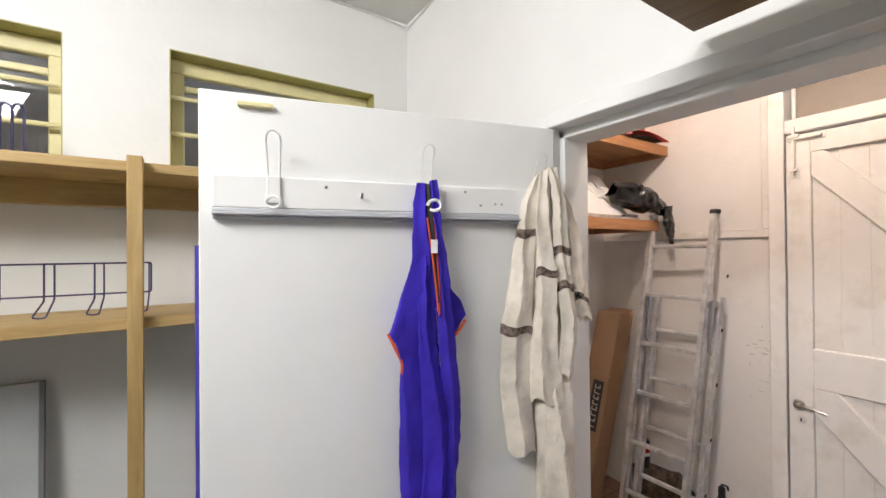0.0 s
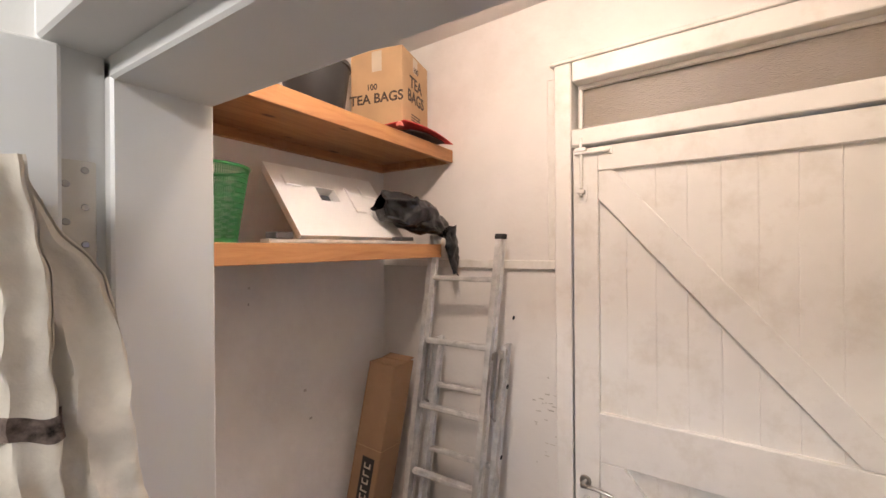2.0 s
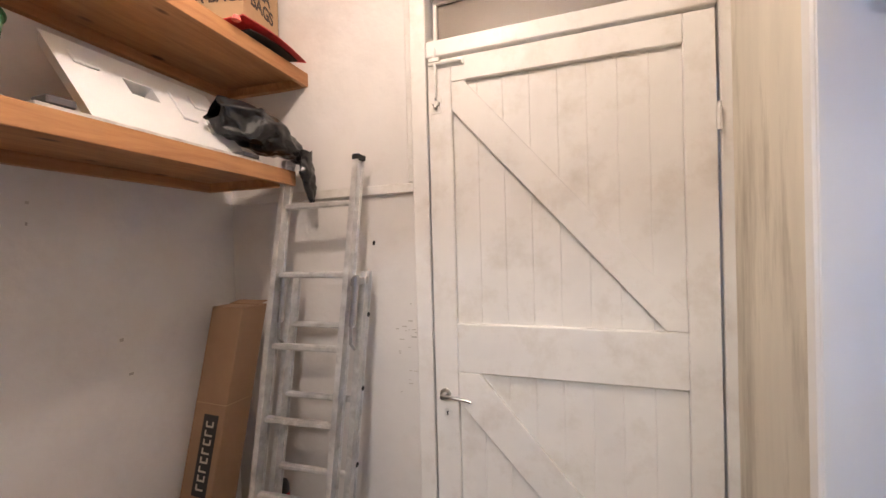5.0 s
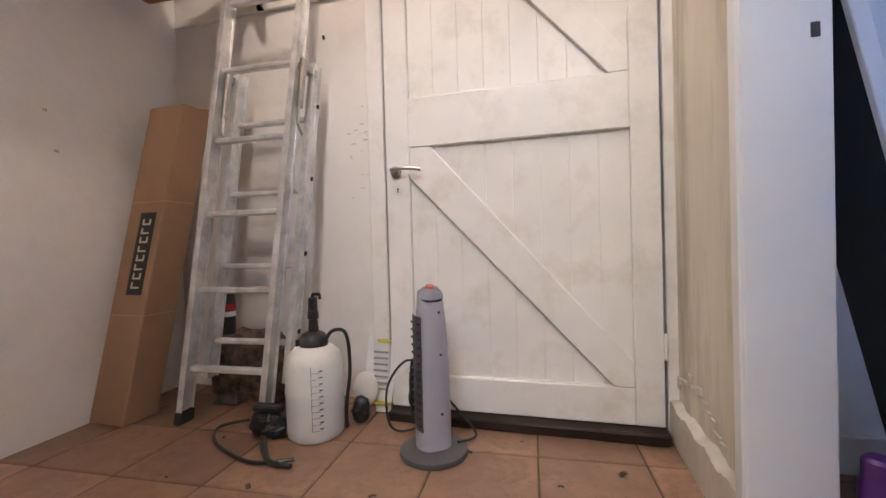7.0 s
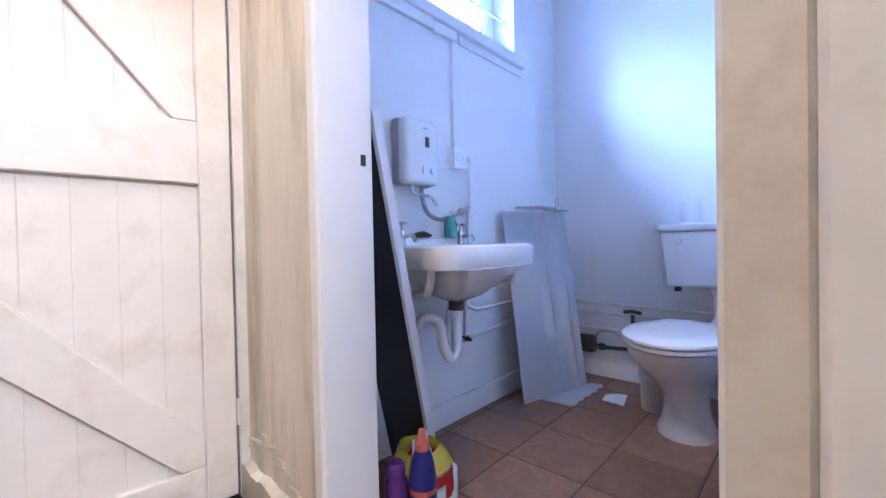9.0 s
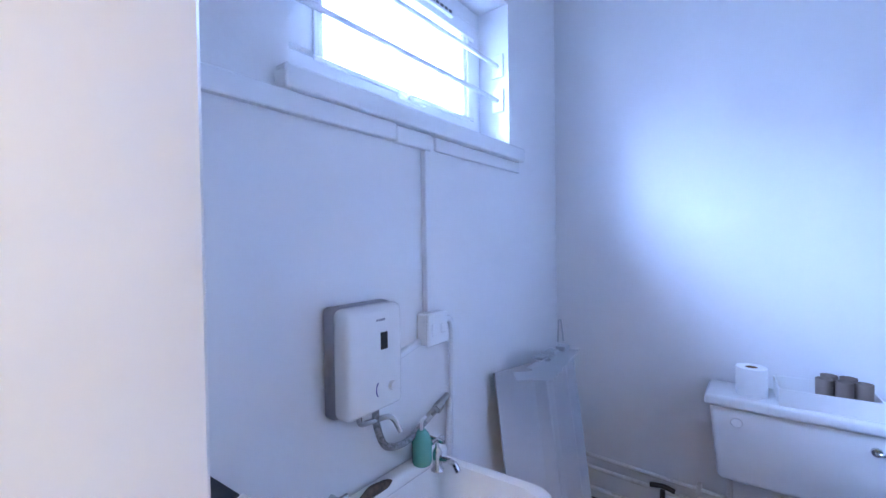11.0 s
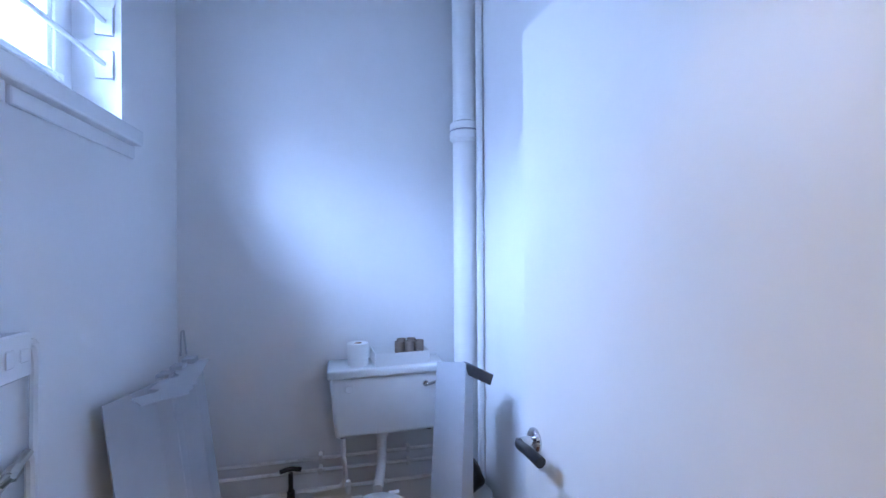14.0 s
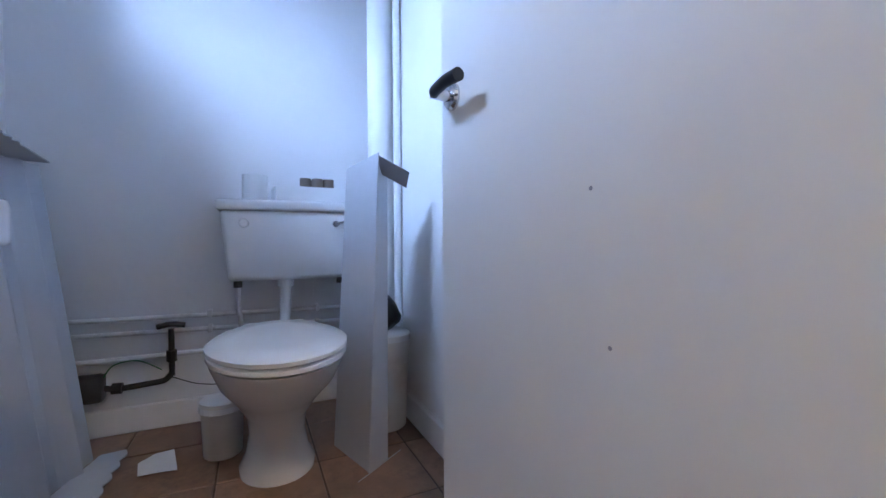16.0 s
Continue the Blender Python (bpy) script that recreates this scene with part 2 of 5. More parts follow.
# half-diffuse brown tint on the textured pane, so it reads as lit
lit_tint_ = FROST.node_tree.nodes["Principled BSDF"]
lit_tint_.inputs["Transmission Weight"].default_value = 0.5
lit_tint_.inputs["Base Color"].default_value = (0.46, 0.385, 0.30, 1)
SKYGLOW = glow("bright_overcast_sky", (0.55, 0.72, 1.0), 2.6)
BULB = glow("lit_bulb", (1.0, 0.84, 0.68), 14.0)
TUBE = glow("lit_tube", (1.0, 0.98, 0.95), 6.0)

# ---- building helpers ----


def linked(name, bm, material, parent=None, label="", smooth=False):
    me = bpy.data.meshes.new(name)
    bmesh.ops.recalc_face_normals(bm, faces=bm.faces)
    bm.to_mesh(me)
    bm.free()
    me.materials.append(material)
    if smooth:
        for p in me.polygons:
            p.use_smooth = True
        me.set_sharp_from_angle(angle=radians(38))
    ob = new(name, me)
    if parent:
        ob.parent = parent
    if label:
        ob["label"] = label
    return ob


def part(name, bm, material, parent, label="", smooth=False):
    """One mesh under a thing or under a part."""
    return linked(name, bm, material, parent, label, smooth)


def thing(name, m, label, category, group="", kind=""):
    """An Empty at the base of a thing."""
    ob = new(name)
    ob.empty_display_size = 0.05
    ob.matrix_world = m
    return tagged(ob, label, category, group, kind)


def solid(name, bm, material, label, category, group="", kind="", smooth=False):
    return tagged(linked(name, bm, material, None, "", smooth), label, category, group, kind)


def box(x0, x1, y0, y1, z0, z1, bevel=0.0, bm=None, seg=1):
    own = bmesh.new()
    bmesh.ops.create_cube(own, size=1)
    for v in own.verts:
        v.co = Vector(((x0 + x1) / 2 + v.co.x * (x1 - x0), (y0 + y1) / 2 + v.co.y * (y1 - y0), (z0 + z1) / 2 + v.co.z * (z1 - z0)))
    if bevel:
        bmesh.ops.bevel(own, geom=list(own.edges), offset=bevel, segments=seg, affect='EDGES', profile=0.5)
    return merged(bm, own)


def merged(bm, own):
    if bm is None:
        return own
    me = bpy.data.meshes.new("scratch")
    own.to_mesh(me)
    own.free()
    bm.from_mesh(me)
    bpy.data.meshes.remove(me)
    return bm


def turned(bm, m):
    bmesh.ops.transform(bm, matrix=m, verts=bm.verts)
    return bm


def prism(points, y0, y1, bevel=0.0, bm=None):
    """A polygon in x and z, thick from y0 to y1."""
    own = bmesh.new()
    a = [own.verts.new((x, y0, z)) for x, z in points]
    b = [own.verts.new((x, y1, z)) for x, z in points]
    own.faces.new(a)
    own.faces.new(b[::-1])
    for i in range(len(a)):
        j = (i + 1) % len(a)
        own.faces.new((a[i], b[i], b[j], a[j]))
    if bevel:
        bmesh.ops.bevel(own, geom=list(own.edges), offset=bevel, segments=1, affect='EDGES')
    return merged(bm, own)


def lathe(profile, n=24, bm=None, cap=True):
    """A turned body: pairs of radius and height round z."""
    own = bmesh.new()
    rings = []
    for r, z in profile:
        rings.append([own.verts.new((r * math.cos(2 * math.pi * i / n), r * math.sin(2 * math.pi * i / n), z)) for i in range(n)])
    for a, b in zip(rings, rings[1:]):
        for i in range(n):
            own.faces.new((a[i], a[(i + 1) % n], b[(i + 1) % n], b[i]))
    if cap:
        own.faces.new(rings[0][::-1])
        own.faces.new(rings[-1])
    return merged(bm, own)


def smooth_line(points, steps=5):
    """Points along a soft curve through the given ones."""
    p = [Vector(q) for q in points]
    out = []
    for i in range(len(p) - 1):
        a, b, c, d = p[max(i - 1, 0)], p[i], p[i + 1], p[min(i + 2, len(p) - 1)]
        for k in range(steps):
            t = k / steps
            out.append(0.5 * ((2 * b) + (c - a) * t + (2 * a - 5 * b + 4 * c - d) * t * t + (3 * b - a - 3 * c + d) * t ** 3))
    out.append(p[-1])
    return out


def bent(points, r, n=4):
    """A pipe run with rounded elbows."""
    p = [Vector(q) for q in points]
    out = [p[0]]
    for a, b, c in zip(p, p[1:], p[2:]):
        u, v = (a - b), (c - b)
        k = min(r, u.length * 0.45, v.length * 0.45)
        s, e = b + u.normalized() * k, b + v.normalized() * k
        for i in range(n + 1):
            t = i / n
            out.append((1 - t) ** 2 * s + 2 * t * (1 - t) * b + t * t * e)
    out.append(p[-1])
    return out


def tube(points, r, n=8, bm=None):
    """A round bar along points."""
    own = bmesh.new()
    p = [Vector(q) for q in points]
    rings = []
    side = None
    for i, q in enumerate(p):
        d = (p[min(i + 1, len(p) - 1)] - p[max(i - 1, 0)]).normalized()
        if side is None:
            side = d.orthogonal().normalized()
        side = (side - d * side.dot(d)).normalized()
        up = d.cross(side)
        rr = r(i / (len(p) - 1)) if callable(r) else r
        rings.append([own.verts.new(q + (side * math.cos(2 * math.pi * k / n) + up * math.sin(2 * math.pi * k / n)) * rr) for k in range(n)])
    for a, b in zip(rings, rings[1:]):
        for k in range(n):
            own.faces.new((a[k], a[(k + 1) % n], b[(k + 1) % n], b[k]))
    own.faces.new(rings[0][::-1])
    own.faces.new(rings[-1])
    return merged(bm, own)


def grid(nu, nv, f, thick=0.0, bm=None):
    """A sheet from f(u, v) for u and v from 0 to 1, with a thickness along its normals."""
    own = bmesh.new()
    vs = [[own.verts.new(f(i / nu, j / nv)) for j in range(nv + 1)] for i in range(nu + 1)]
    for i in range(nu):
        for j in range(nv):
            own.faces.new((vs[i][j], vs[i + 1][j], vs[i + 1][j + 1], vs[i][j + 1]))
    if thick:
        own.normal_update()
        bmesh.ops.solidify(own, geom=list(own.faces), thickness=thick)
    return merged(bm, own)


def words(name, text, size, m, material, parent, label=""):
    """Flat printed letters."""
    c = bpy.data.curves.new(name, 'FONT')
    c.body, c.size, c.align_x, c.align_y, c.extrude = text, size, 'CENTER', 'CENTER', 0.0004
    c.offset = size * 0.022
    tmp = new(name + "_text", c)
    me = bpy.data.meshes.new_from_object(tmp.evaluated_get(bpy.context.evaluated_depsgraph_get()))
    bpy.data.objects.remove(tmp)
    me.materials.clear()
    me.materials.append(material)
    ob = new(name, me)
    ob.parent = parent
    ob.matrix_basis = m
    if label:
        ob["label"] = label
    return ob


# ---- the setting ----
XW, YN = -1.78, 2.48            # lobby walls
XE, XI = 0.21, 0.335            # lobby side and washroom side of the partition
YS0, YS1 = 1.03, 1.09           # partition to the first room
WN, WE, WS = 2.18, 2.05, 0.89   # washroom walls
HL, HW, HA = 2.75, 2.66, 2.75   # ceilings


TWIST = Matrix.Translation((-0.54, 2.332, 0)) @ Matrix.Rotation(radians(-3.2), 4, 'Z') @ Matrix.Translation((0.54, -2.34, 0))   # the back wall stands slightly out of square


def twist(ob):
    ob.matrix_world = TWIST @ ob.matrix_world
    return ob


def wall(name, boxes, material, label):
    bm = bmesh.new()
    for b in boxes:
        box(*b, bm=bm)
    return solid(name, bm, material, label, "wall", kind="structure")


twist(wall("wall_north", [(XW - 0.15, -0.735, YN, YN + 0.15, 0, HL), (0.22, XI + 0.1, YN, YN + 0.15, 0, HL), (-0.735, 0.22, YN, YN + 0.15, 2.38, HL)],
           LOBBY, "off-white painted lobby wall round the back door"))
wall("wall_west", [(XW - 0.15, XW, YS1, YN + 0.2, 0, HL)], LOBBY, "off-white scuffed plaster wall behind the shelves")
wall("wall_partition", [(XE, XI, WS - 0.15, 1.063, 0, HL), (XE, XI, 1.063, 1.812, 1.86, HL)],
     DIRTY, "grubby cream-painted partition with the washroom doorway")
bm = turned(prism([(XE, 1.812), (XE + 0.034, YN), (XI, YN), (XI, 1.812)], -HL, 0), pose(0, 0, 0, -90))
solid("wall_partition_end", bm, DIRTY, "cream-painted partition streaked with brown grime beside the back door", "wall", kind="structure")
wall("wall_inner", [(-2.03, -0.90, YS0, YS1, 0, HL), (0.135, XE, 0.945, 1.0, 0, 1.98), (-0.90, XE, YS0, YS1, 1.98, HL)],
     WHITE, "white boarded partition with the lobby doorway")
wall("wall_washroom_north", [(XI, 0.66, WN, WN + 0.22, 0, HW), (1.60, WE + 0.15, WN, WN + 0.22, 0, HW), (0.66, 1.60, WN, WN + 0.22, 0, 1.75), (0.66, 1.60, WN, WN + 0.22, 2.31, HW)],
     WASHROOM, "white washroom wall with a deep window opening")
wall("wall_washroom_east", [(WE, WE + 0.15, WS, WN, 0, HW)], WASHROOM, "plain white washroom wall behind the toilet")
wall("wall_washroom_south", [(XI, WE + 0.15, WS - 0.15, WS, 0, HW)], WASHROOM, "plain white washroom wall behind the open door")
wall("wall_washroom_west", [(XI, XI + 0.012, 1.845, WN, 0, HW), (XI, XI + 0.012, WS, 1.06, 0, HW), (XI, XI + 0.012, 1.06, 1.845, 1.905, HW)], WASHROOM, "white washroom side of the partition")
wall("wall_room_west", [(-2.03, -1.88, -2.6, -0.95, 0, HA), (-2.03, -1.88, -0.296, 0.005, 0, HA), (-2.03, -1.88, 0.845, YS0, 0, HA),
                        (-2.03, -1.88, -0.95, -0.296, 0, 1.85), (-2.03, -1.88, -0.95, -0.296, 2.325, HA),
                        (-2.03, -1.88, 0.005, 0.845, 0, 1.85), (-2.03, -1.88, 0.005, 0.845, 2.35, HA)], WHITE, "white painted wall with two high windows")
wall("wall_room_south", [(-2.03, 1.75, -2.75, -2.6, 0, HA)], WHITE, "plain white wall")
wall("wall_room_east", [(1.6, 1.75, -2.6, WS - 0.15, 0, HA)], WHITE, "plain white wall")
solid("ceiling_lobby", box(XW - 0.15, XI, YS1, YN + 0.15, HL, HL + 0.1), CEIL, "pale grey-white lobby ceiling", "ceiling", kind="structure")
solid("ceiling_washroom", box(XI, WE + 0.15, WS - 0.15, WN + 0.22, HW, HW + 0.1), CEIL, "white washroom ceiling", "ceiling", kind="structure")
solid("ceiling_room", box(-2.03, 1.75, -2.75, YS1, HA, HA + 0.1), CEIL, "pale grey ceiling of the first room", "ceiling", kind="structure")
floor = solid("floor", box(XW - 0.15, WE + 0.15, WS - 0.15, YN + 0.15, -0.08, -0.004), GROUT, "brown terracotta floor tiles with dark joints", "floor", kind="structure")
solid("floor_room", box(-2.03, 1.75, -2.75, WS - 0.15, -0.08, -0.002), CONC, "plain grey floor of the first room", "floor", kind="structure")
# added brown walls shutting sky off behind fanlight and high windows; the sky card
wall("wall_backing", [(-1.6, 0.40, 2.85, 2.92, 0, 2.75), (-1.6, -1.5, YN + 0.15, 2.85, 0, 2.75), (0.325, 0.40, YN + 0.03, 2.85, 0, 2.75), (-1.6, 0.40, YN + 0.15, 2.92, -0.1, 0)],
     BRICKB, "added brown walls blocking the sky beyond the fanlight")
solid("wall_backing_west", box(-2.9, -2.8, -2.6, 1.2, 0, 3.2), BRICKB, "added brown backing wall beyond the high windows", "wall", kind="structure")
solid("backdrop", box(-5, 8, 5.5, 5.51, 0.5, 9.0), SKYGLOW, "bright overcast sky outside the window", "sky", kind="structure")

# skirtings
bm = box(XI + 0.012, WE, WN - 0.018, WN, 0, 0.10, 0.004)
solid("baseboard_washroom_north", bm, WASHROOM, "white painted skirting board", "baseboard", kind="structure")
solid("baseboard_washroom_east", box(WE - 0.018, WE, WS, WN - 0.018, 0, 0.095, 0.004), WASHROOM, "white painted skirting board", "baseboard", kind="structure")
solid("baseboard_washroom_south", box(XI + 0.012, WE - 0.018, WS, WS + 0.018, 0, 0.10, 0.004), WASHROOM, "white painted skirting board", "baseboard", kind="structure")
rnd = random.Random(4)


def skirting(u, v):
    """Chipped board: a flat face, a ragged rounded top and its foot on the floor."""
    y = 1.832 + u * 0.50
    base = XE + 0.0509 * (y - 1.812)
    z = min(v / 0.8, 1.0) * (0.112 + 0.006 * math.sin(23 * u) + rnd.uniform(-0.003, 0.003))
    return Vector((base - (0.026 if v < 0.8 else 0.026 * (1 - v) / 0.2) - rnd.uniform(0, 0.0025), y, z + (0.008 * (v - 0.8) / 0.2 if v > 0.8 else 0)))


solid("baseboard_lobby", grid(60, 10, skirting), MAGNOLIA, "cream-painted skirting board with a chipped top edge", "baseboard", kind="structure", smooth=True)
flake = random.Random(9)
bm = bmesh.new()
for i in range(14):
    y, z = 1.95 + 0.028 * i + flake.uniform(-0.01, 0.01), 0.135 + 0.075 * math.sin(0.22 * i) + flake.uniform(-0.012, 0.012)
    b0 = XE + 0.0509 * (y - 1.812)
    box(b0 - 0.005, b0 + 0.001, y, y + flake.uniform(0.02, 0.05), z, z + flake.uniform(0.006, 0.022), 0.002, bm)
solid("trim_flaking_plaster", bm, MAGNOLIA, "ridge of flaking cream plaster above the skirting", "plaster", kind="structure")

# linings of the doorway between the first room and the lobby
bm = box(-0.90, -0.865, 0.945, 1.115, 0, 1.98, 0.003)
box(-0.865, -0.845, 1.0, 1.112, 0, 1.935, 0.003, bm)
solid("trim_jamb_hinge", bm, LEAFW, "white painted door jamb with a stop", "door frame", kind="structure")
hp = thing("hinge_plate", pose(-0.8645, 0.972, 1.74), "cream-painted steel hinge plate screwed to the jamb", "hinge", kind="structure")
part("plate", box(0, 0.003, -0.018, 0.02, -0.08, 0.08, 0.001), MAGNOLIA, hp)
for y in (-0.006, 0.01):
    for z in (-0.06, -0.02, 0.02, 0.06):
        part("screw_head", turned(lathe([(0.004, 0), (0.003, 0.001)], 8), pose(0.003, y, z + y, 0, 90)), STEEL, hp)
bm = box(0.10, 0.135, 0.94, 1.003, 0, 1.938, 0.004)
box(0.09, 0.10, 0.965, 1.0, 0, 1.935, 0.003, bm)
solid("trim_jamb_latch", bm, MAGNOLIA, "cream painted door jamb with chipped edges", "door frame", kind="structure")
bm = box(-0.865, XE - 0.02, 0.945, 1.115, 1.938, 1.98, 0.003)
box(-0.865, XE - 0.02, 1.0, 1.112, 1.912, 1.94, 0.003, bm)
solid("trim_head", bm, LEAFW, "white painted door head with a stop", "door frame", kind="structure")
solid("loft_board", box(-0.46, 0.6, 0.50, 0.965, 2.05, 2.072, 0.002), PLANK, "brown stained board lying over the doorway", "board", kind="structure")
solid("board_batten", box(-0.10, -0.06, 0.55, 1.03, 2.012, 2.05, 0.002), PLANK, "brown batten under the loft board", "batten", kind="structure")

# washroom doorway lining
bm = box(XE - 0.024, XI + 0.001, 1.796, 1.812, 0, 1.86, 0.004)
box(XE - 0.028, XE, 1.798, 1.832, 0, 1.90, 0.004, bm)
solid("trim_washroom_jamb", bm, LEAFW, "white painted washroom door jamb", "door frame", kind="structure")
solid("strike_plate", box(0.300, 0.315, 1.7945, 1.797, 0.965, 0.992, 0.001), IRON, "dark latch slot in the washroom jamb", "strike plate")
bm = box(XE - 0.012, 0.296, 1.063, 1.078, 0, 1.86, 0.004)
box(XE - 0.018, XE, 1.003, 1.077, 0, 1.90, 0.006, bm)
solid("trim_washroom_jamb_south", bm, MAGNOLIA, "cream painted washroom door jamb", "door frame", kind="structure")
solid("trim_washroom_head", box(XE - 0.012, XI + 0.012, 1.078, 1.798, 1.845, 1.86, 0.003), LEAFW, "white painted washroom door head", "door frame", kind="structure")

# ---- back door ----
bm = box(-0.775, -0.711, 2.352, YN + 0.02, 0, 2.41, 0.004)
box(-0.711, -0.695, 2.44, YN + 0.02, 0, 2.38, 0.003, bm)
twist(solid("door_frame_left", bm, GLOSS, "cream gloss-painted door frame post", "door frame", kind="structure"))
twist(solid("door_frame_right", box(0.190, 0.205, 2.44, YN + 0.02, 0, 2.38, 0.003, box(0.205, 0.252, 2.352, YN + 0.02, 0, 2.41, 0.004)), GLOSS, "cream gloss-painted door frame post", "door frame", kind="structure"))
bm = box(-0.707, 0.201, 2.352, YN + 0.02, 2.335, 2.41, 0.004)
box(-0.79, 0.25, 2.344, YN, 2.41, 2.425, 0.003, bm)
twist(solid("door_frame_head", bm, GLOSS, "cream gloss-painted door head", "door frame", kind="structure"))
twist(solid("door_transom_bar", box(-0.707, 0.201, 2.345, YN + 0.02, 2.095, 2.155, 0.004), GLOSS, "cream gloss-painted transom rail", "door frame", kind="structure"))
fan = twist(thing("window_fanlight", pose(-0.253, 2.42, 2.155), "textured glass fanlight above the back door", "window", kind="structure"))
part("pane", box(-0.44, 0.44, 0.0, 0.006, 0.002, 0.178), FROST, fan)
for a in ((-0.445, 0.445, -0.018, 0.0, 0.0, 0.016), (-0.445, 0.445, -0.018, 0.0, 0.164, 0.18), (-0.445, -0.43, -0.018, 0.0, 0.016, 0.164), (0.43, 0.445, -0.018, 0.0, 0.016, 0.164)):
    part("bead", box(*a, 0.003), GLOSS, fan)
twist(solid("threshold", box(-0.70, 0.20, 2.288, 2.46, 0, 0.034, 0.006), SILL, "dark brown wooden threshold under the back door", "threshold", kind="structure"))

door = twist(thing("door_back", pose(-0.26, 2.34, 0.036), "white gloss ledged and braced wooden back door", "door", kind="structure"))


def dx(x):
    return x + 0.26


for i in range(8):
    x0 = -0.612 + i * 0.0904
    part("board", box(dx(x0), dx(x0 + 0.0904), 0.018, 0.042, 0.09, 2.0, 0.0018), GLOSS, door)
part("stile", box(dx(-0.6995), dx(-0.612), 0.0, 0.044, 0, 2.044, 0.003), GLOSS, door)
part("stile", box(dx(0.111), dx(0.1945), 0.0, 0.044, 0, 2.044, 0.003), GLOSS, door)
part("top_rail", box(dx(-0.612), dx(0.111), 0.0, 0.044, 1.958, 2.044, 0.003), GLOSS, door)
part("middle_rail", box(dx(-0.612), dx(0.111), 0.0, 0.044, 0.924, 1.098, 0.003), GLOSS, door)
part("bottom_rail", box(dx(-0.612), dx(0.111), 0.0, 0.044, 0.0, 0.117, 0.003), GLOSS, door)
part("brace", prism([(dx(-0.611), 1.957), (dx(-0.565), 1.957), (dx(0.110), 1.165), (dx(0.110), 1.099), (dx(0.052), 1.099), (dx(-0.611), 1.855)], 0.001, 0.02, 0.0025), GLOSS, door)
part("brace", prism([(dx(-0.611), 0.923), (dx(-0.534), 0.923), (dx(0.110), 0.195), (dx(0.110), 0.118), (dx(0.05), 0.118), (dx(-0.611), 0.815)], 0.001, 0.02, 0.0025), GLOSS, door)
bm = turned(lathe([(0.021, 0), (0.021, 0.004), (0.018, 0.007), (0.010, 0.008), (0.009, 0.04)], 16), pose(0, 0, 0, 90))
tube([(0, -0.036, 0), (0.012, -0.042, 0.001), (0.04, -0.043, 0.004), (0.085, -0.041, -0.001), (0.105, -0.040, -0.006)], lambda t: 0.0085 - 0.003 * t, 8, bm)
h = part("door_handle", bm, STEEL, door, "worn steel lever handle", True)
h.location = (dx(-0.662), 0, 0.842)
bm = turned(lathe([(0.016, 0), (0.016, 0.002), (0.014, 0.003)], 16), pose(0, 0, 0, 90))
k = part("keyhole_plate", bm, GLOSS, door)
k.location = (dx(-0.655), 0.0, 0.775)
bm = prism([(-0.0025, -0.008), (0.0025, -0.008), (0.002, 0.001), (0.0035, 0.004), (0.002, 0.007), (-0.002, 0.007), (-0.0035, 0.004), (-0.002, 0.001)], -0.0042, -0.003)
part("keyhole", bm, INK, k)
bm = tube([(0, -0.012, -0.01), (0, -0.012, 0.20)], 0.006, 8)
box(-0.02, 0.02, -0.003, 0, -0.03, 0.03, 0.001, bm)
box(-0.014, 0.014, -0.018, 0, 0.0, 0.014, 0.002, bm)
box(-0.02, 0.02, -0.02, 0, 0.15, 0.165, 0.002, bm)
tube([(0, -0.012, 0.02), (0.004, -0.03, 0.02)], 0.004, 6, bm)
b = part("bolt", bm, GLOSS, door, "painted barrel bolt", True)
b.location = (dx(-0.668), 0, 1.88)
bm = box(-0.025, 0.10, -0.004, 0, -0.014, 0.014, 0.002)
tube([(-0.03, -0.012, 0), (0.09, -0.012, 0)], 0.006, 8, bm)
b = part("bolt", bm, GLOSS, door, "painted barrel bolt", True)
b.location = (dx(-0.66), 0, 2.025)
for z in (0.25, 1.73):
    hb = part("hinge", tube([(0.198 + 0.26, -0.004, z - 0.04), (0.198 + 0.26, -0.004, z + 0.04)], 0.006, 8), GLOSS, door)

# moulded strips of the boarded-in panel beside the back door
twist(solid("trim_panel_bottom", box(XW, -0.775, YN - 0.018, YN, 1.63, 1.67, 0.004), GLOSS, "white painted batten across the wall", "trim", kind="structure"))
twist(solid("trim_panel_side", box(-0.845, -0.81, YN - 0.018, YN, 1.67, 2.41, 0.004), GLOSS, "white painted upright batten beside the door", "trim", kind="structure"))

# ---- first room ----
HX, HY = -0.85, 0.96
LEAF = Matrix(((-0.2263, 0.9741, 0, HX), (-0.9741, -0.2263, 0, HY), (0, 0, 1, -0.044), (0, 0, 0, 1)))   # x along the leaf, y out of its face
leaf = thing("door_room", LEAF, "white flush door standing open into the first room", "door", kind="structure")
part("panel", box(0.0, 0.928, -0.04, 0.0, 0.052, 1.979, 0.003), LEAFW, leaf)
part("hook_board", box(0.012, 0.900, 0.0, 0.020, 1.715, 1.79, 0.004), LEAFW, leaf)
bm = box(0.012, 0.900, 0.0, 0.030, 1.700, 1.707, 0.002)
box(0.012, 0.900, 0.0, 0.022, 1.707, 1.716, 0.002, bm)
box(0.012, 0.900, 0.0, 0.018, 1.692, 1.700, 0.002, bm)
part("moulding", bm, MOULD, leaf, "grey picture-rail moulding")
part("latch_block", box(0.775, 0.85, 0.0, 0.014, 1.945, 1.957, 0.003), YELLOW, leaf, "pale yellow latch keep")
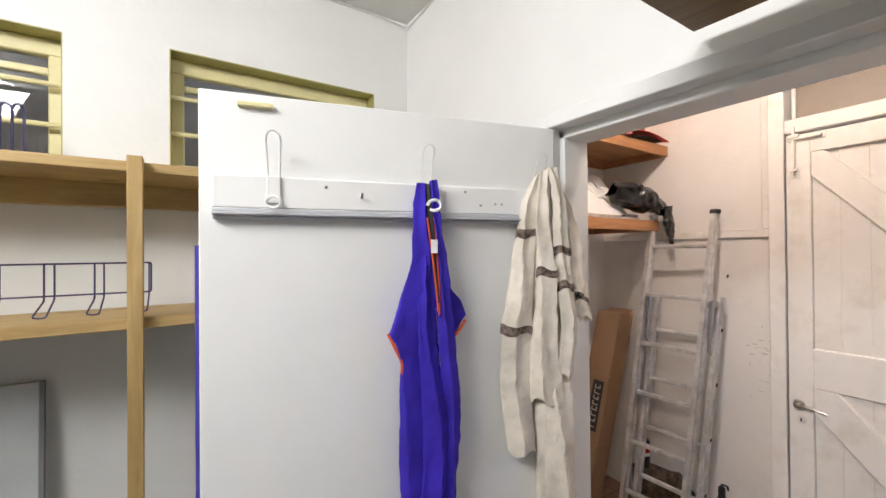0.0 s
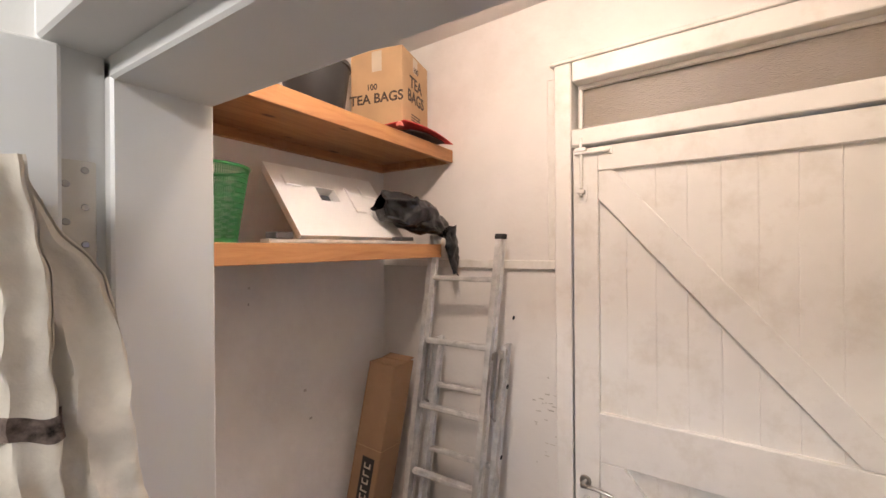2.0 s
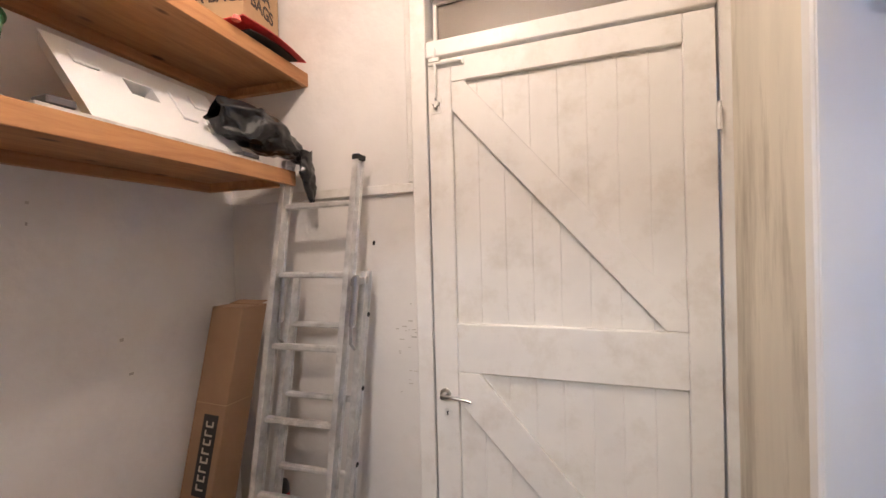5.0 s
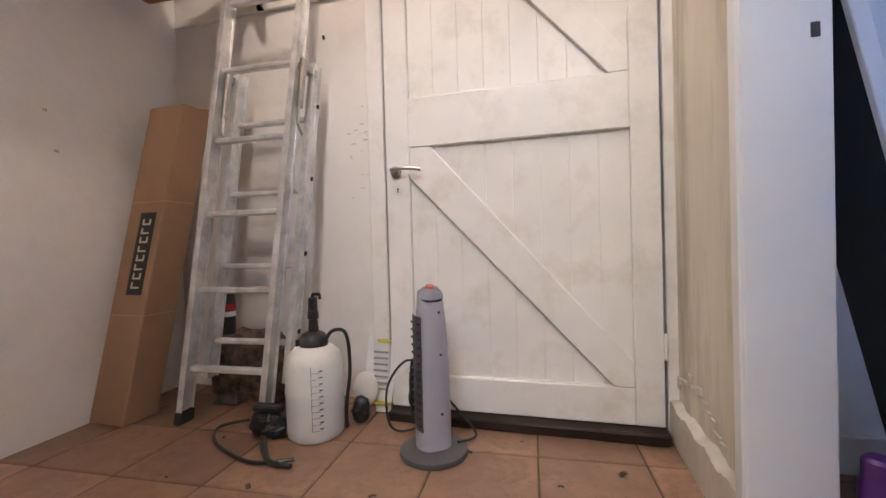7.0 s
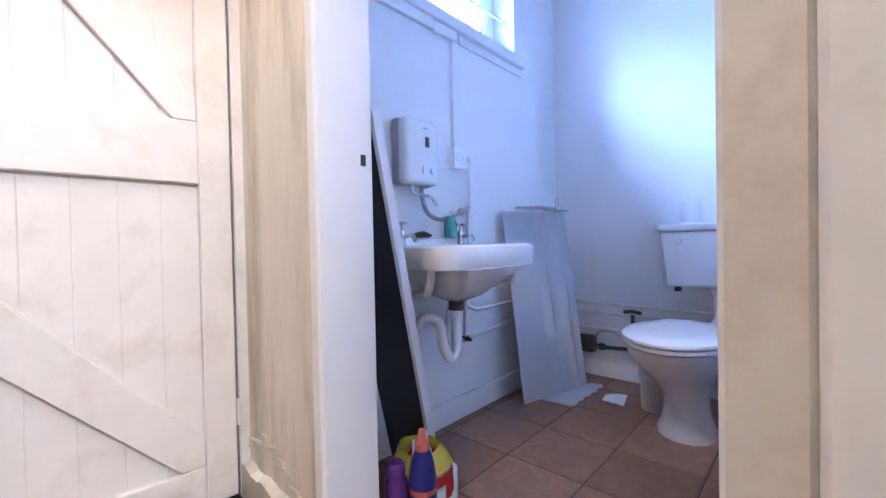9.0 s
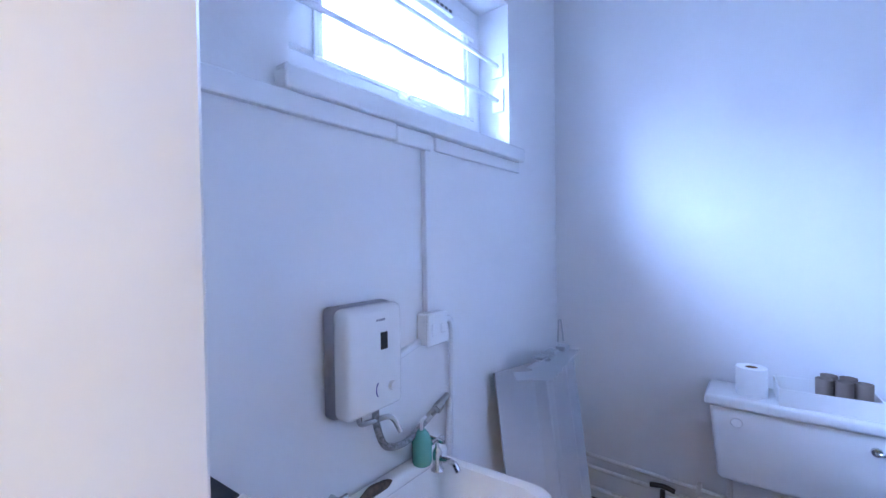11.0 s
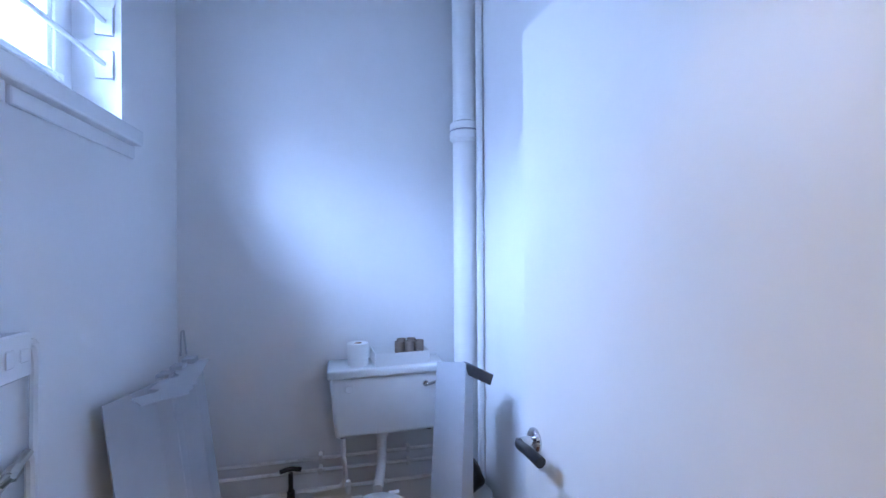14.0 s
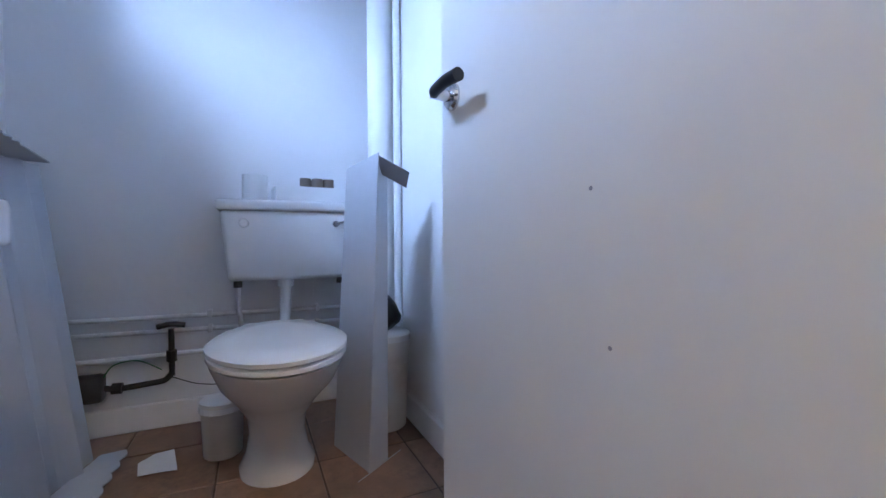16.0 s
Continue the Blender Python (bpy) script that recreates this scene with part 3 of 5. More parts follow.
for z in (0.25, 1.45):
    bm = box(-0.002, 0.0, -0.038, -0.002, z - 0.05, z + 0.05, 0.0)
    tube([(0.0, 0.005, z - 0.05), (0.0, 0.005, z + 0.05)], 0.006, 8, bm)
    part("hinge", bm, MAGNOLIA, leaf)


def wire_hook(x, out=0.0):
    o = 0.032
    hook = part("wire_hook", tube(smooth_line([(x - 0.012, 0.02, 1.745), (x - 0.012, 0.022, 1.79), (x - 0.014, o, 1.84), (x - 0.014, o + 0.02, 1.873), (x, o + 0.024, 1.885), (x + 0.014, o + 0.02, 1.873),
                                               (x + 0.014, o, 1.84), (x + 0.012, 0.022, 1.79), (x + 0.012, 0.02, 1.745)], 4), 0.0026, 6), WIREW, leaf, "white coated wire coat hook", True)
    bm = box(x - 0.016, x + 0.016, 0.02, 0.027, 1.725, 1.79, 0.003)
    part("hook_plate", bm, WIREW, hook)
    ring = [(x + 0.015 * math.cos(a), 0.035 + out + 0.012 * math.sin(a / 2), 1.728 + 0.013 * math.sin(a)) for a in [2 * math.pi * i / 16 for i in range(15)]]
    part("hook_ring", tube(ring, 0.004, 6), WIREW, hook, smooth=True)


wire_hook(0.775)
wire_hook(0.412, 0.045)
wire_hook(0.075)
bm = tube([(0.577, 0.0, 1.75), (0.577, 0.03, 1.748), (0.577, 0.034, 1.758)], 0.003, 6)
part("screw_hook", bm, STEEL, leaf)
for x, z in ((0.30, 1.775), (0.255, 1.74), (0.21, 1.745), (0.19, 1.745), (0.66, 1.77)):
    part("screw_head", turned(lathe([(0.004, 0), (0.003, 0.001)], 8), pose(x, 0.0205, z, -90)), STEEL, leaf)


def strip(sections, seed, depth=0.014, fold=7.0, nu=20, near=0.8, span=(0.0, 1.0), grow=0.0, long=0.45):
    """One hanging fold of cloth: (height, middle, half width, out from the door)."""
    r = random.Random(seed)
    ph = [r.uniform(0, 6.28) for _ in range(4)]
    zs = [-s[0] for s in sections]

    def f(u, v):
        v = span[0] + (span[1] - span[0]) * v
        z = sections[0][0] + (sections[-1][0] - sections[0][0]) * v
        c, w, o = (float(np.interp(-z, zs, [s[k] for s in sections])) for k in (1, 2, 3))
        a = 2 * math.pi * u
        crease = 1 - 2 * abs(math.sin(fold * a / 4 + ph[0] + 2 * v)) ** 0.7
        wob = crease * 0.55 + math.sin(14 * v + ph[1] + a) * 0.25 + math.sin(27 * v + ph[2] + 2 * a) * 0.15
        p = Vector((c - (w + grow + depth * 0.35 * wob) * math.cos(a) + 0.006 * math.sin(9 * v + ph[3]), o * near + grow * math.sin(a) + (w * 0.5 + depth * wob) * math.sin(a), z + 0.01 * math.sin(3 * a + ph[2]) * v))
        q = Vector((p.x, p.y, p.z * long))
        p += noise.noise_vector(q * 15 + Vector((seed, 0, 0))) * 0.011 + noise.noise_vector(p * 38 + Vector((0, seed, 0))) * 0.0035
        p.y = max(0.003, p.y)
        return p
    bm = grid(nu * 3, max(4, int(90 * (span[1] - span[0]))), f)
    bmesh.ops.remove_doubles(bm, verts=bm.verts, dist=0.0004)
    return bm


tabard = thing("blue_tabard", LEAF, "royal blue tabard with orange piping hanging from a wire hook", "garment")
part("side", strip([(1.79, 0.424, 0.012, 0.05), (1.70, 0.438, 0.020, 0.06), (1.59, 0.445, 0.028, 0.065), (1.48, 0.462, 0.040, 0.062), (1.42, 0.472, 0.048, 0.06), (1.385, 0.458, 0.044, 0.06), (1.345, 0.450, 0.040, 0.06), (1.2, 0.448, 0.042, 0.06), (0.78, 0.448, 0.046, 0.06)], 21, 0.010), BLUEC, tabard, smooth=True)
part("front", strip([(1.60, 0.424, 0.020, 0.07), (1.48, 0.420, 0.022, 0.08), (1.3, 0.415, 0.028, 0.085), (1.0, 0.410, 0.036, 0.085), (0.76, 0.408, 0.044, 0.08)], 22, 0.012), BLUEC, tabard, smooth=True)
part("side", strip([(1.795, 0.405, 0.010, 0.055), (1.70, 0.397, 0.014, 0.07), (1.60, 0.389, 0.018, 0.08), (1.45, 0.380, 0.021, 0.085), (1.3, 0.374, 0.025, 0.085), (1.15, 0.370, 0.029, 0.08), (0.77, 0.366, 0.036, 0.075)], 23, 0.009), BLUEC, tabard, smooth=True)
part("sleeve", strip([(1.58, 0.380, 0.010, 0.03), (1.50, 0.360, 0.022, 0.035), (1.445, 0.345, 0.030, 0.038), (1.415, 0.352, 0.022, 0.038), (1.385, 0.366, 0.008, 0.038)], 24, 0.005), BLUEC, tabard, smooth=True)
part("piping", tube(smooth_line([(0.521, 0.052, 1.418), (0.506, 0.06, 1.385), (0.490, 0.064, 1.348), (0.490, 0.062, 1.32)], 5), 0.004, 6), ORANGE, tabard, "orange piping", True)
part("piping", tube(smooth_line([(0.315, 0.045, 1.437), (0.335, 0.05, 1.412), (0.360, 0.055, 1.392)], 4), 0.004, 6), ORANGE, tabard, "orange piping", True)
part("piping", tube(smooth_line([(0.424, 0.066, 1.70), (0.419, 0.076, 1.64), (0.409, 0.080, 1.55), (0.403, 0.084, 1.47)], 5), 0.0022, 6), ORANGE, tabard, "orange piping", True)
part("piping", tube(smooth_line([(0.405, 0.060, 1.70), (0.401, 0.070, 1.62), (0.398, 0.078, 1.52), (0.400, 0.084, 1.46)], 5), 0.0022, 6), ORANGE, tabard, "orange piping", True)
part("piping", tube(smooth_line([(0.32, 0.07, 0.86), (0.36, 0.11, 0.835), (0.42, 0.12, 0.84), (0.48, 0.06, 0.835)], 5), 0.0045, 6), ORANGE, tabard, "orange piping", True)
part("care_label", box(0.403, 0.419, 0.080, 0.082, 1.612, 1.645), PAPER, tabard, "white care label")
# black strip stands for the shade inside the open neck
part("neck_shade", tube(smooth_line([(0.414, 0.040, 1.785), (0.411, 0.062, 1.68), (0.408, 0.072, 1.58), (0.402, 0.082, 1.49)], 4), lambda t: 0.008 - 0.004 * t, 6), INK, tabard, "black strip painted as the shade in the neck opening", True)

overall = thing("painter_overall", LEAF, "cream linen robe with grey-brown woven bands hanging on a hook", "garment")


ROBE = (
    ("sleeve", 1, 0.009, [(1.83, 0.060, 0.018, 0.05), (1.74, 0.098, 0.028, 0.055), (1.62, 0.128, 0.034, 0.06), (1.40, 0.150, 0.040, 0.06), (1.2, 0.152, 0.042, 0.06), (1.06, 0.150, 0.044, 0.06)], (1.395, 1.665)),
    ("front", 2, 0.010, [(1.84, 0.055, 0.016, 0.08), (1.74, 0.070, 0.026, 0.10), (1.55, 0.074, 0.034, 0.11), (1.35, 0.070, 0.038, 0.11), (1.20, 0.068, 0.046, 0.10)], (1.555,)),
    ("collar", 3, 0.007, [(1.85, 0.048, 0.014, 0.10), (1.76, 0.036, 0.018, 0.13), (1.60, 0.022, 0.022, 0.14), (1.42, 0.016, 0.024, 0.14), (1.26, 0.020, 0.026, 0.12)], (1.615, 1.515)),
    ("sleeve", 4, 0.008, [(1.84, 0.038, 0.016, 0.07), (1.74, 0.000, 0.026, 0.09), (1.60, -0.014, 0.032, 0.10), (1.49, -0.034, 0.034, 0.10), (1.415, -0.062, 0.024, 0.10)], (1.475,)),
    ("back", 5, 0.012, [(1.82, 0.045, 0.030, 0.04), (1.5, 0.050, 0.062, 0.05), (1.1, 0.035, 0.064, 0.05), (0.85, 0.025, 0.060, 0.05), (0.70, 0.020, 0.055, 0.05)], ()),
    ("skirt", 6, 0.012, [(1.24, 0.035, 0.040, 0.09), (1.0, 0.030, 0.048, 0.09), (0.86, 0.012, 0.052, 0.085), (0.68, 0.002, 0.05, 0.08)], ()),
)
for name, seed, depth, sections, bands in ROBE:
    part(name, strip(sections, seed, depth, 9.0, near=0.5, long=0.2), LINEN, overall, smooth=True)
    top, low = sections[0][0], sections[-1][0]
    for zb in bands:
        v = (top - zb) / (top - low)
        h = 0.012 / (top - low)
        part("band", strip(sections, seed, depth, 9.0, near=0.5, span=(v - h, v + h), grow=0.0022, long=0.2), BAND, overall, "grey-brown woven band", True)

# shelving against the window wall
unit = thing("timber_shelving", pose(-1.70, -0.5, -0.05), "rough sawn timber shelving with two boards", "shelving")
part("shelf", box(-0.17, 0.17, -1.1, 0.98, 1.865, 1.895, 0.002), DEAL, unit)
part("rail", box(-0.17, -0.12, -1.1, 0.98, 1.785, 1.865, 0.002), DEAL, unit)
part("shelf", box(-0.17, 0.17, -1.1, 0.98, 1.400, 1.432, 0.002), DEAL, unit)
part("post", box(0.17, 0.215, 0.402, 0.440, 0.05, 1.905, 0.002), DEALZ, unit)
part("post", box(0.17, 0.215, -1.1, -1.04, 0.05, 1.905, 0.002), DEALZ, unit)


def rack(name, m, label):
    ob = thing(name, m, label, "wire rack", "wire display racks")
    part("frame", tube(bent([(0, -0.33, 0.06), (0, 0.33, 0.06), (0, 0.33, 0.16), (0, -0.33, 0.16), (0, -0.33, 0.06)], 0.008), 0.0028, 6), WIRE, ob, smooth=True)
    for i in range(6):
        y = -0.30 + i * 0.12
        part("prong", tube(bent([(0, y, 0.16), (0.0, y, 0.045), (0.09, y - 0.01, 0.006), (0.10, y + 0.01, 0.004), (0.10, y + 0.022, 0.006), (0.0, y + 0.024, 0.05), (0.0, y + 0.024, 0.16)], 0.012), 0.0026, 6), WIRE, ob, smooth=True)
    return ob


rack("wire_rack", pose(-1.76, -0.38, 1.382), "dark blue wire hanging rack standing on the shelf")
up = thing("wire_basket", pose(-1.72, -0.40, 1.845), "dark blue wire prongs standing upright on the top shelf", "wire rack")
for i, (y, hgt) in enumerate(((-0.15, 0.20), (-0.06, 0.20), (-0.005, 0.16), (0.02, 0.16))):
    part("prong", tube(bent([(0, y, 0.0), (0, y, hgt), (0.012, y + 0.012, hgt + 0.012), (0.012, y + 0.028, hgt), (0.012, y + 0.028, 0.0)], 0.01), 0.0035, 6), WIRE, up, smooth=True)
for y0, s in ((-0.62, 0.0), (-0.50, 0.02)):
    ob = thing("leaning_board", pose(-1.86, y0, 0), "pale grey board leaning on the wall under the shelf", "board", "boards under the shelf")
    part("sheet", turned(box(0, 0.02, 0, 0.16, 0, 1.17, 0.002), pose(s + 0.05, 0, 0.0, 0, -2, 0)), PANELG, ob)
    part("edge_strip", turned(box(0.002, 0.024, 0.16, 0.172, 0, 1.17, 0.001), pose(s + 0.05, 0, 0.0, 0, -2, 0)), CORRUD, ob, "dark edge strip")
solid("blue_board", turned(box(0.90, 0.945, -0.066, -0.05, 0.0, 1.64, 0.001), LEAF @ pose(0, 0, -0.006)), BLUEB, "royal blue sheet standing behind the open door", "board")


def high_window(name, y0, y1, z0, z1):
    w = thing(name, pose(-2.0, (y0 + y1) / 2, z0), "high window with yellow-painted frame, olive reveal and bars", "window", "high windows", "structure")
    hw, hh = (y1 - y0) / 2, z1 - z0
    for a in ((-0.03, 0.12, -hw, hw, hh - 0.004, hh + 0.0), (-0.03, 0.12, -hw, -hw + 0.004, 0, hh - 0.004), (-0.03, 0.12, hw - 0.004, hw, 0, hh - 0.004), (-0.03, 0.12, -hw, hw, -0.0, 0.004)):
        part("reveal", box(*a), OLIVE, w, "olive painted reveal")
    for a in ((0, 0.04, -hw + 0.004, hw - 0.004, hh - 0.06, hh - 0.004), (0, 0.04, -hw + 0.004, -hw + 0.05, 0.05, hh - 0.06), (0, 0.04, hw - 0.05, hw - 0.004, 0.05, hh - 0.06), (0, 0.04, -hw + 0.004, hw - 0.004, 0.004, 0.05),
              (0.005, 0.03, -hw + 0.05, hw - 0.05, hh - 0.125, hh - 0.10)):
        part("window_frame", box(*a, 0.004), YELLOW, w)
    p = part("pane", box(0.012, 0.016, -hw + 0.05, hw - 0.05, 0.05, hh - 0.06), CLEAR, w)
    p.visible_shadow = False
    for z in (hh - 0.17, hh - 0.31, hh - 0.44):
        part("bar", tube([(0.075, -hw + 0.004, z), (0.075, hw - 0.004, z)], 0.009, 8), YELLOW, w, smooth=True)


high_window("window_room_1", -0.95, -0.296, 1.85, 2.325)
high_window("window_room_2", 0.005, 0.845, 1.85, 2.35)
solid("corner_cable", tube(smooth_line([(-1.87, 0.25, 2.745), (-1.868, 0.6, 2.74), (-1.865, 0.92, 2.735), (-1.84, 1.0, 2.71), (-1.80, 1.022, 2.725), (-1.6, 1.025, 2.743)], 5), 0.004, 6), PIPEW, "thin white cable clipped along the ceiling corner", "cable", smooth=True)
# unseen fixture added to go with the first room's assumed light
tl = thing("assumed_tube_lamp", pose(-0.35, -1.22, 2.67), "assumed white ceiling tube light, out of view", "ceiling light")
part("body", box(-0.62, 0.62, -0.05, 0.05, 0.03, 0.08, 0.005), UPVC, tl)
part("tube", tube([(-0.58, 0, 0.015), (0.58, 0, 0.015)], 0.013, 10), TUBE, tl, smooth=True)

# ---- lobby ----


def pine_shelf(z, y1, depth, label):
    s = thing("pine_shelf", pose(XW, YS1, z), label, "shelf", "pine shelves in the lobby")
    part("board", box(0.0, depth - 0.022, 0.001, y1 - YS1 - 0.001, -0.022, 0.0, 0.001), PINE, s)
    part("fascia", box(depth - 0.022, depth, 0.001, y1 - YS1, -0.058, 0.002, 0.002), PINE, s)
    part("batten", box(0.0, 0.03, 0.001, y1 - YS1 - 0.001, -0.06, -0.0225, 0.002), PINE, s)
    part("end_batten", box(0.03, depth - 0.022, y1 - YS1 - 0.03, y1 - YS1, -0.06, -0.0225, 0.002), PINE, s)
    return s


pine_shelf(2.195, YN + 0.046, 0.46, "varnished pine shelf holding a bucket and a carton")
pine_shelf(1.74, 2.41, 0.46, "varnished pine shelf with knots in its front edge")

bk = thing("black_bucket", pose(-1.53, 1.865, 2.197), "matt black plastic flower bucket on the top shelf", "bucket")
part("body", lathe([(0.096, 0), (0.100, 0.004), (0.127, 0.205), (0.132, 0.207), (0.132, 0.222), (0.127, 0.224), (0.122, 0.215), (0.094, 0.006)], 32, cap=False), BLACKP, bk, smooth=True)
part("base", lathe([(0.0965, 0.001), (0.0965, 0.005)], 32), BLACKP, bk)

tea = thing("tea_carton", pose(-1.545, 2.325, 2.197, 0, 0, 12), "tan cardboard carton printed with tea bags wording", "carton")
part("carton", box(-0.13, 0.13, -0.14, 0.145, 0, 0.41, 0.006, seg=2), CARDB, tea)
part("tape", box(0.1302, 0.1308, -0.03, 0.02, 0.33, 0.398), LABELW, tea, "strip of parcel tape")
m1 = pose(0, -0.1412, 0.19, 90, 0, 0)
m2 = pose(0.131, 0, 0.165, 90, 0, 90)
for m, dz in ((m1, 0.0), (m2, 0.05)):
    for line, (s, z) in (("TEA", (0.074, 0.062)), ("BAGS", (0.074, -0.004))) if m is m2 else (("TEA BAGS", (0.060, 0.0)),):
        words("printed_word", line, s, m @ pose(0, z + dz, 0.0), INKBROWN, tea, "dark brown printed wording")
for i in range(3):
    part("printed_bar", box(0.1302, 0.1306, -0.05, 0.05, 0.13 - i * 0.012, 0.136 - i * 0.012), INKBROWN, tea)
words("printed_word", "100", 0.036, m2 @ pose(0, 0.178, 0.0), INKBROWN, tea)
words("printed_word", "100", 0.036, m1 @ pose(-0.02, 0.052, 0.0), INKBROWN, tea)
part("tape", box(-0.14, -0.05, -0.1412, -0.1405, 0.01, 0.03), LABELW, tea, "strip of parcel tape")
part("tape", box(-0.02, 0.03, -0.1412, -0.1405, 0.31, 0.40), LABELW, tea, "strip of parcel tape")

fold = thing("red_folder", pose(-1.36, 2.24, 2.200, 0, 4, 0), "red and black folder hanging over the edge of the top shelf", "folder")
part("cover", grid(10, 4, lambda u, v: Vector((-0.06 + 0.14 * v + 0.02 * u, -0.15 + 0.33 * u, 0.020 + 0.016 * math.sin(3 * u) + 0.010 * v - 0.03 * u * v)), 0.003), RED, fold)
part("back_cover", grid(10, 4, lambda u, v: Vector((-0.07 + 0.135 * v, -0.10 + 0.27 * u, 0.006 + 0.012 * math.sin(3 * u))), 0.003), BLACKP, fold)
part("tassel", turned(lathe([(0.002, 0), (0.016, 0.006), (0.012, 0.02), (0.003, 0.026)], 10), pose(0.065, -0.165, 0.0)), PINKP, fold, "crumpled pink tag", True)

gb = thing("green_wire_bin", pose(-1.50, 1.435, 1.742), "green enamelled wire mesh waste bin on the lower shelf", "waste bin")
mesh = bmesh.new()
for i in range(120):
    a = 2 * math.pi * i / 120
    tube([(0.085 * math.cos(a), 0.085 * math.sin(a), 0.004), (0.118 * math.cos(a + 0.25), 0.118 * math.sin(a + 0.25), 0.215)], 0.0008, 3, mesh)
    tube([(0.085 * math.cos(a), 0.085 * math.sin(a), 0.004), (0.118 * math.cos(a - 0.25), 0.118 * math.sin(a - 0.25), 0.215)], 0.0008, 3, mesh)
for k in range(14):
    r, z = 0.087 + 0.031 * k / 14, 0.012 + 0.203 * k / 14
    tube([(r * math.cos(2 * math.pi * i / 32), r * math.sin(2 * math.pi * i / 32), z) for i in range(33)], 0.001, 4, mesh)
tagged(part("mesh_side", mesh, GREEN, gb), kind="stuff")
part("rim", tube([(0.119 * math.cos(2 * math.pi * i / 40), 0.119 * math.sin(2 * math.pi * i / 40), 0.217) for i in range(41)], 0.0045, 8), GREEN, gb, smooth=True)
part("base", lathe([(0.088, 0), (0.088, 0.012)], 32), GREEN, gb)

ps = thing("polystyrene_packing", pose(-1.40, 1.945, 1.769) @ pose(0, 0, 0, 0, -36, 0), "white moulded polystyrene packing slab with a slot", "packaging")
bm = bmesh.new()
ys, zs = (-0.255, -0.075, 0.02, 0.285), (0.0, 0.17, 0.235, 0.325)
for i in range(3):
    for j in range(3):
        if (i, j) != (1, 1):
            box(-0.045, 0.0, ys[i], ys[i + 1], zs[j], zs[j + 1], bm=bm)
bmesh.ops.remove_doubles(bm, verts=bm.verts, dist=0.0005)
for f in [f for f in bm.faces if all(len(e.link_faces) > 2 for e in f.edges) and f.normal.x ** 2 < 0.5]:
    bm.faces.remove(f)
for v in bm.verts:
    v.co.y += 0.022 * (v.co.x < -0.03) * (1 if v.co.y < -0.2 else -1 if v.co.y > 0.25 else 0) - 0.03 * v.co.z
part("slab", bm, POLY, ps)
for y0, y1, z0, z1 in ((0.07, 0.13, 0.12, 0.25), (0.16, 0.23, 0.08, 0.16), (0.16, 0.24, 0.21, 0.27), (-0.22, -0.15, 0.22, 0.27)):
    part("moulded_pad", box(0.0005, 0.009, y0, y1, z0, z1, 0.004), POLY, ps)
# dark plate put into the slot in place of its shade
part("slot_shade", box(-0.044, -0.038, -0.074, 0.019, 0.171, 0.234), DGREYP, ps)
st = thing("metal_strip", pose(-1.355, 1.87, 1.743), "flat aluminium strip with dark end clips lying on the shelf", "metal strip")
part("strip", box(-0.025, 0.02, -0.34, 0.36, 0, 0.012, 0.002), ALU, st)
part("clip", box(-0.03, 0.025, -0.32, -0.26, 0.0121, 0.032, 0.003), DGREYP, st)
part("clip", box(-0.03, 0.025, 0.26, 0.34, 0.0121, 0.028, 0.003), DGREYP, st)
wb = thing("small_white_box", pose(-1.355, 1.315, 1.742, 0, 0, 6), "small white plastic switch box on the shelf", "box")
part("case", box(-0.015, 0.015, -0.026, 0.026, 0, 0.042, 0.003), UPVC, wb)
part("clip", box(-0.016, 0.016, -0.028, 0.028, 0.0422, 0.049, 0.002), STEEL, wb)
for y in (-0.009, 0.009):
    part("dial", box(0.0151, 0.0162, y - 0.004, y + 0.004, 0.026, 0.033), GREYTRIM, wb)


def crumpled(fn, nu, nv, amount, seed, freq=9.0):
    off = Vector((seed * 3.1, seed * 1.7, seed * 0.9))

    def g(u, v):
        p = fn(u, v)
        return p + noise.noise_vector(p * freq + off) * amount + noise.noise_vector(p * freq * 2.7 + off) * amount * 0.45
    return grid(nu, nv, g)


bag = thing("black_bag", pose(-1.40, 2.262, 1.722), "crumpled black polythene bag slumped over the shelf end", "bag")


def bagshape(u, v):
    a = 2 * math.pi * u
    w = math.sin(math.pi * (0.06 + 0.9 * v)) ** 0.6
    return Vector((0.085 * w * math.cos(a) + 0.10 * v, -0.19 + 0.34 * v, 0.085 + 0.10 * (1 - v) ** 0.8 + 0.085 * w * (1 - 0.35 * v) * math.sin(a)))


def bagtail(u, v):
    a = 2 * math.pi * u
    k = 1 - 0.45 * v
    return Vector((0.115 + 0.03 * v + 0.030 * math.cos(a) * k, 0.145 + 0.030 * v + 0.045 * math.sin(a) * k, 0.10 - 0.22 * v))


part("body", crumpled(bagshape, 64, 60, 0.030, 2, 11.0), BAGP, bag, smooth=True)
part("hanging_end", crumpled(bagtail, 28, 30, 0.018, 5, 16), BAGP, bag, smooth=True)

# extension ladder
ladder = thing("extension_ladder", pose(-1.265, 2.165, 0), "paint-spattered aluminium two-section ladder leaning on the wall", "ladder")


def leaned(bm):
    for v in bm.verts:
        x, y, z = v.co
        v.co = Vector((x + 0.05 * z, y + 0.128 * z, z))
    return bm


def stile(x, y, z0, z1, name="stile"):
    bm = box(x - 0.012, x + 0.012, y - 0.028, y - 0.024, z0, z1, 0.001)
    box(x - 0.012, x + 0.012, y + 0.024, y + 0.028, z0, z1, 0.001, bm)
    box(x - 0.003, x + 0.003, y - 0.024, y + 0.024, z0, z1, bm=bm)
    return part(name, leaned(bm), ALU, ladder)


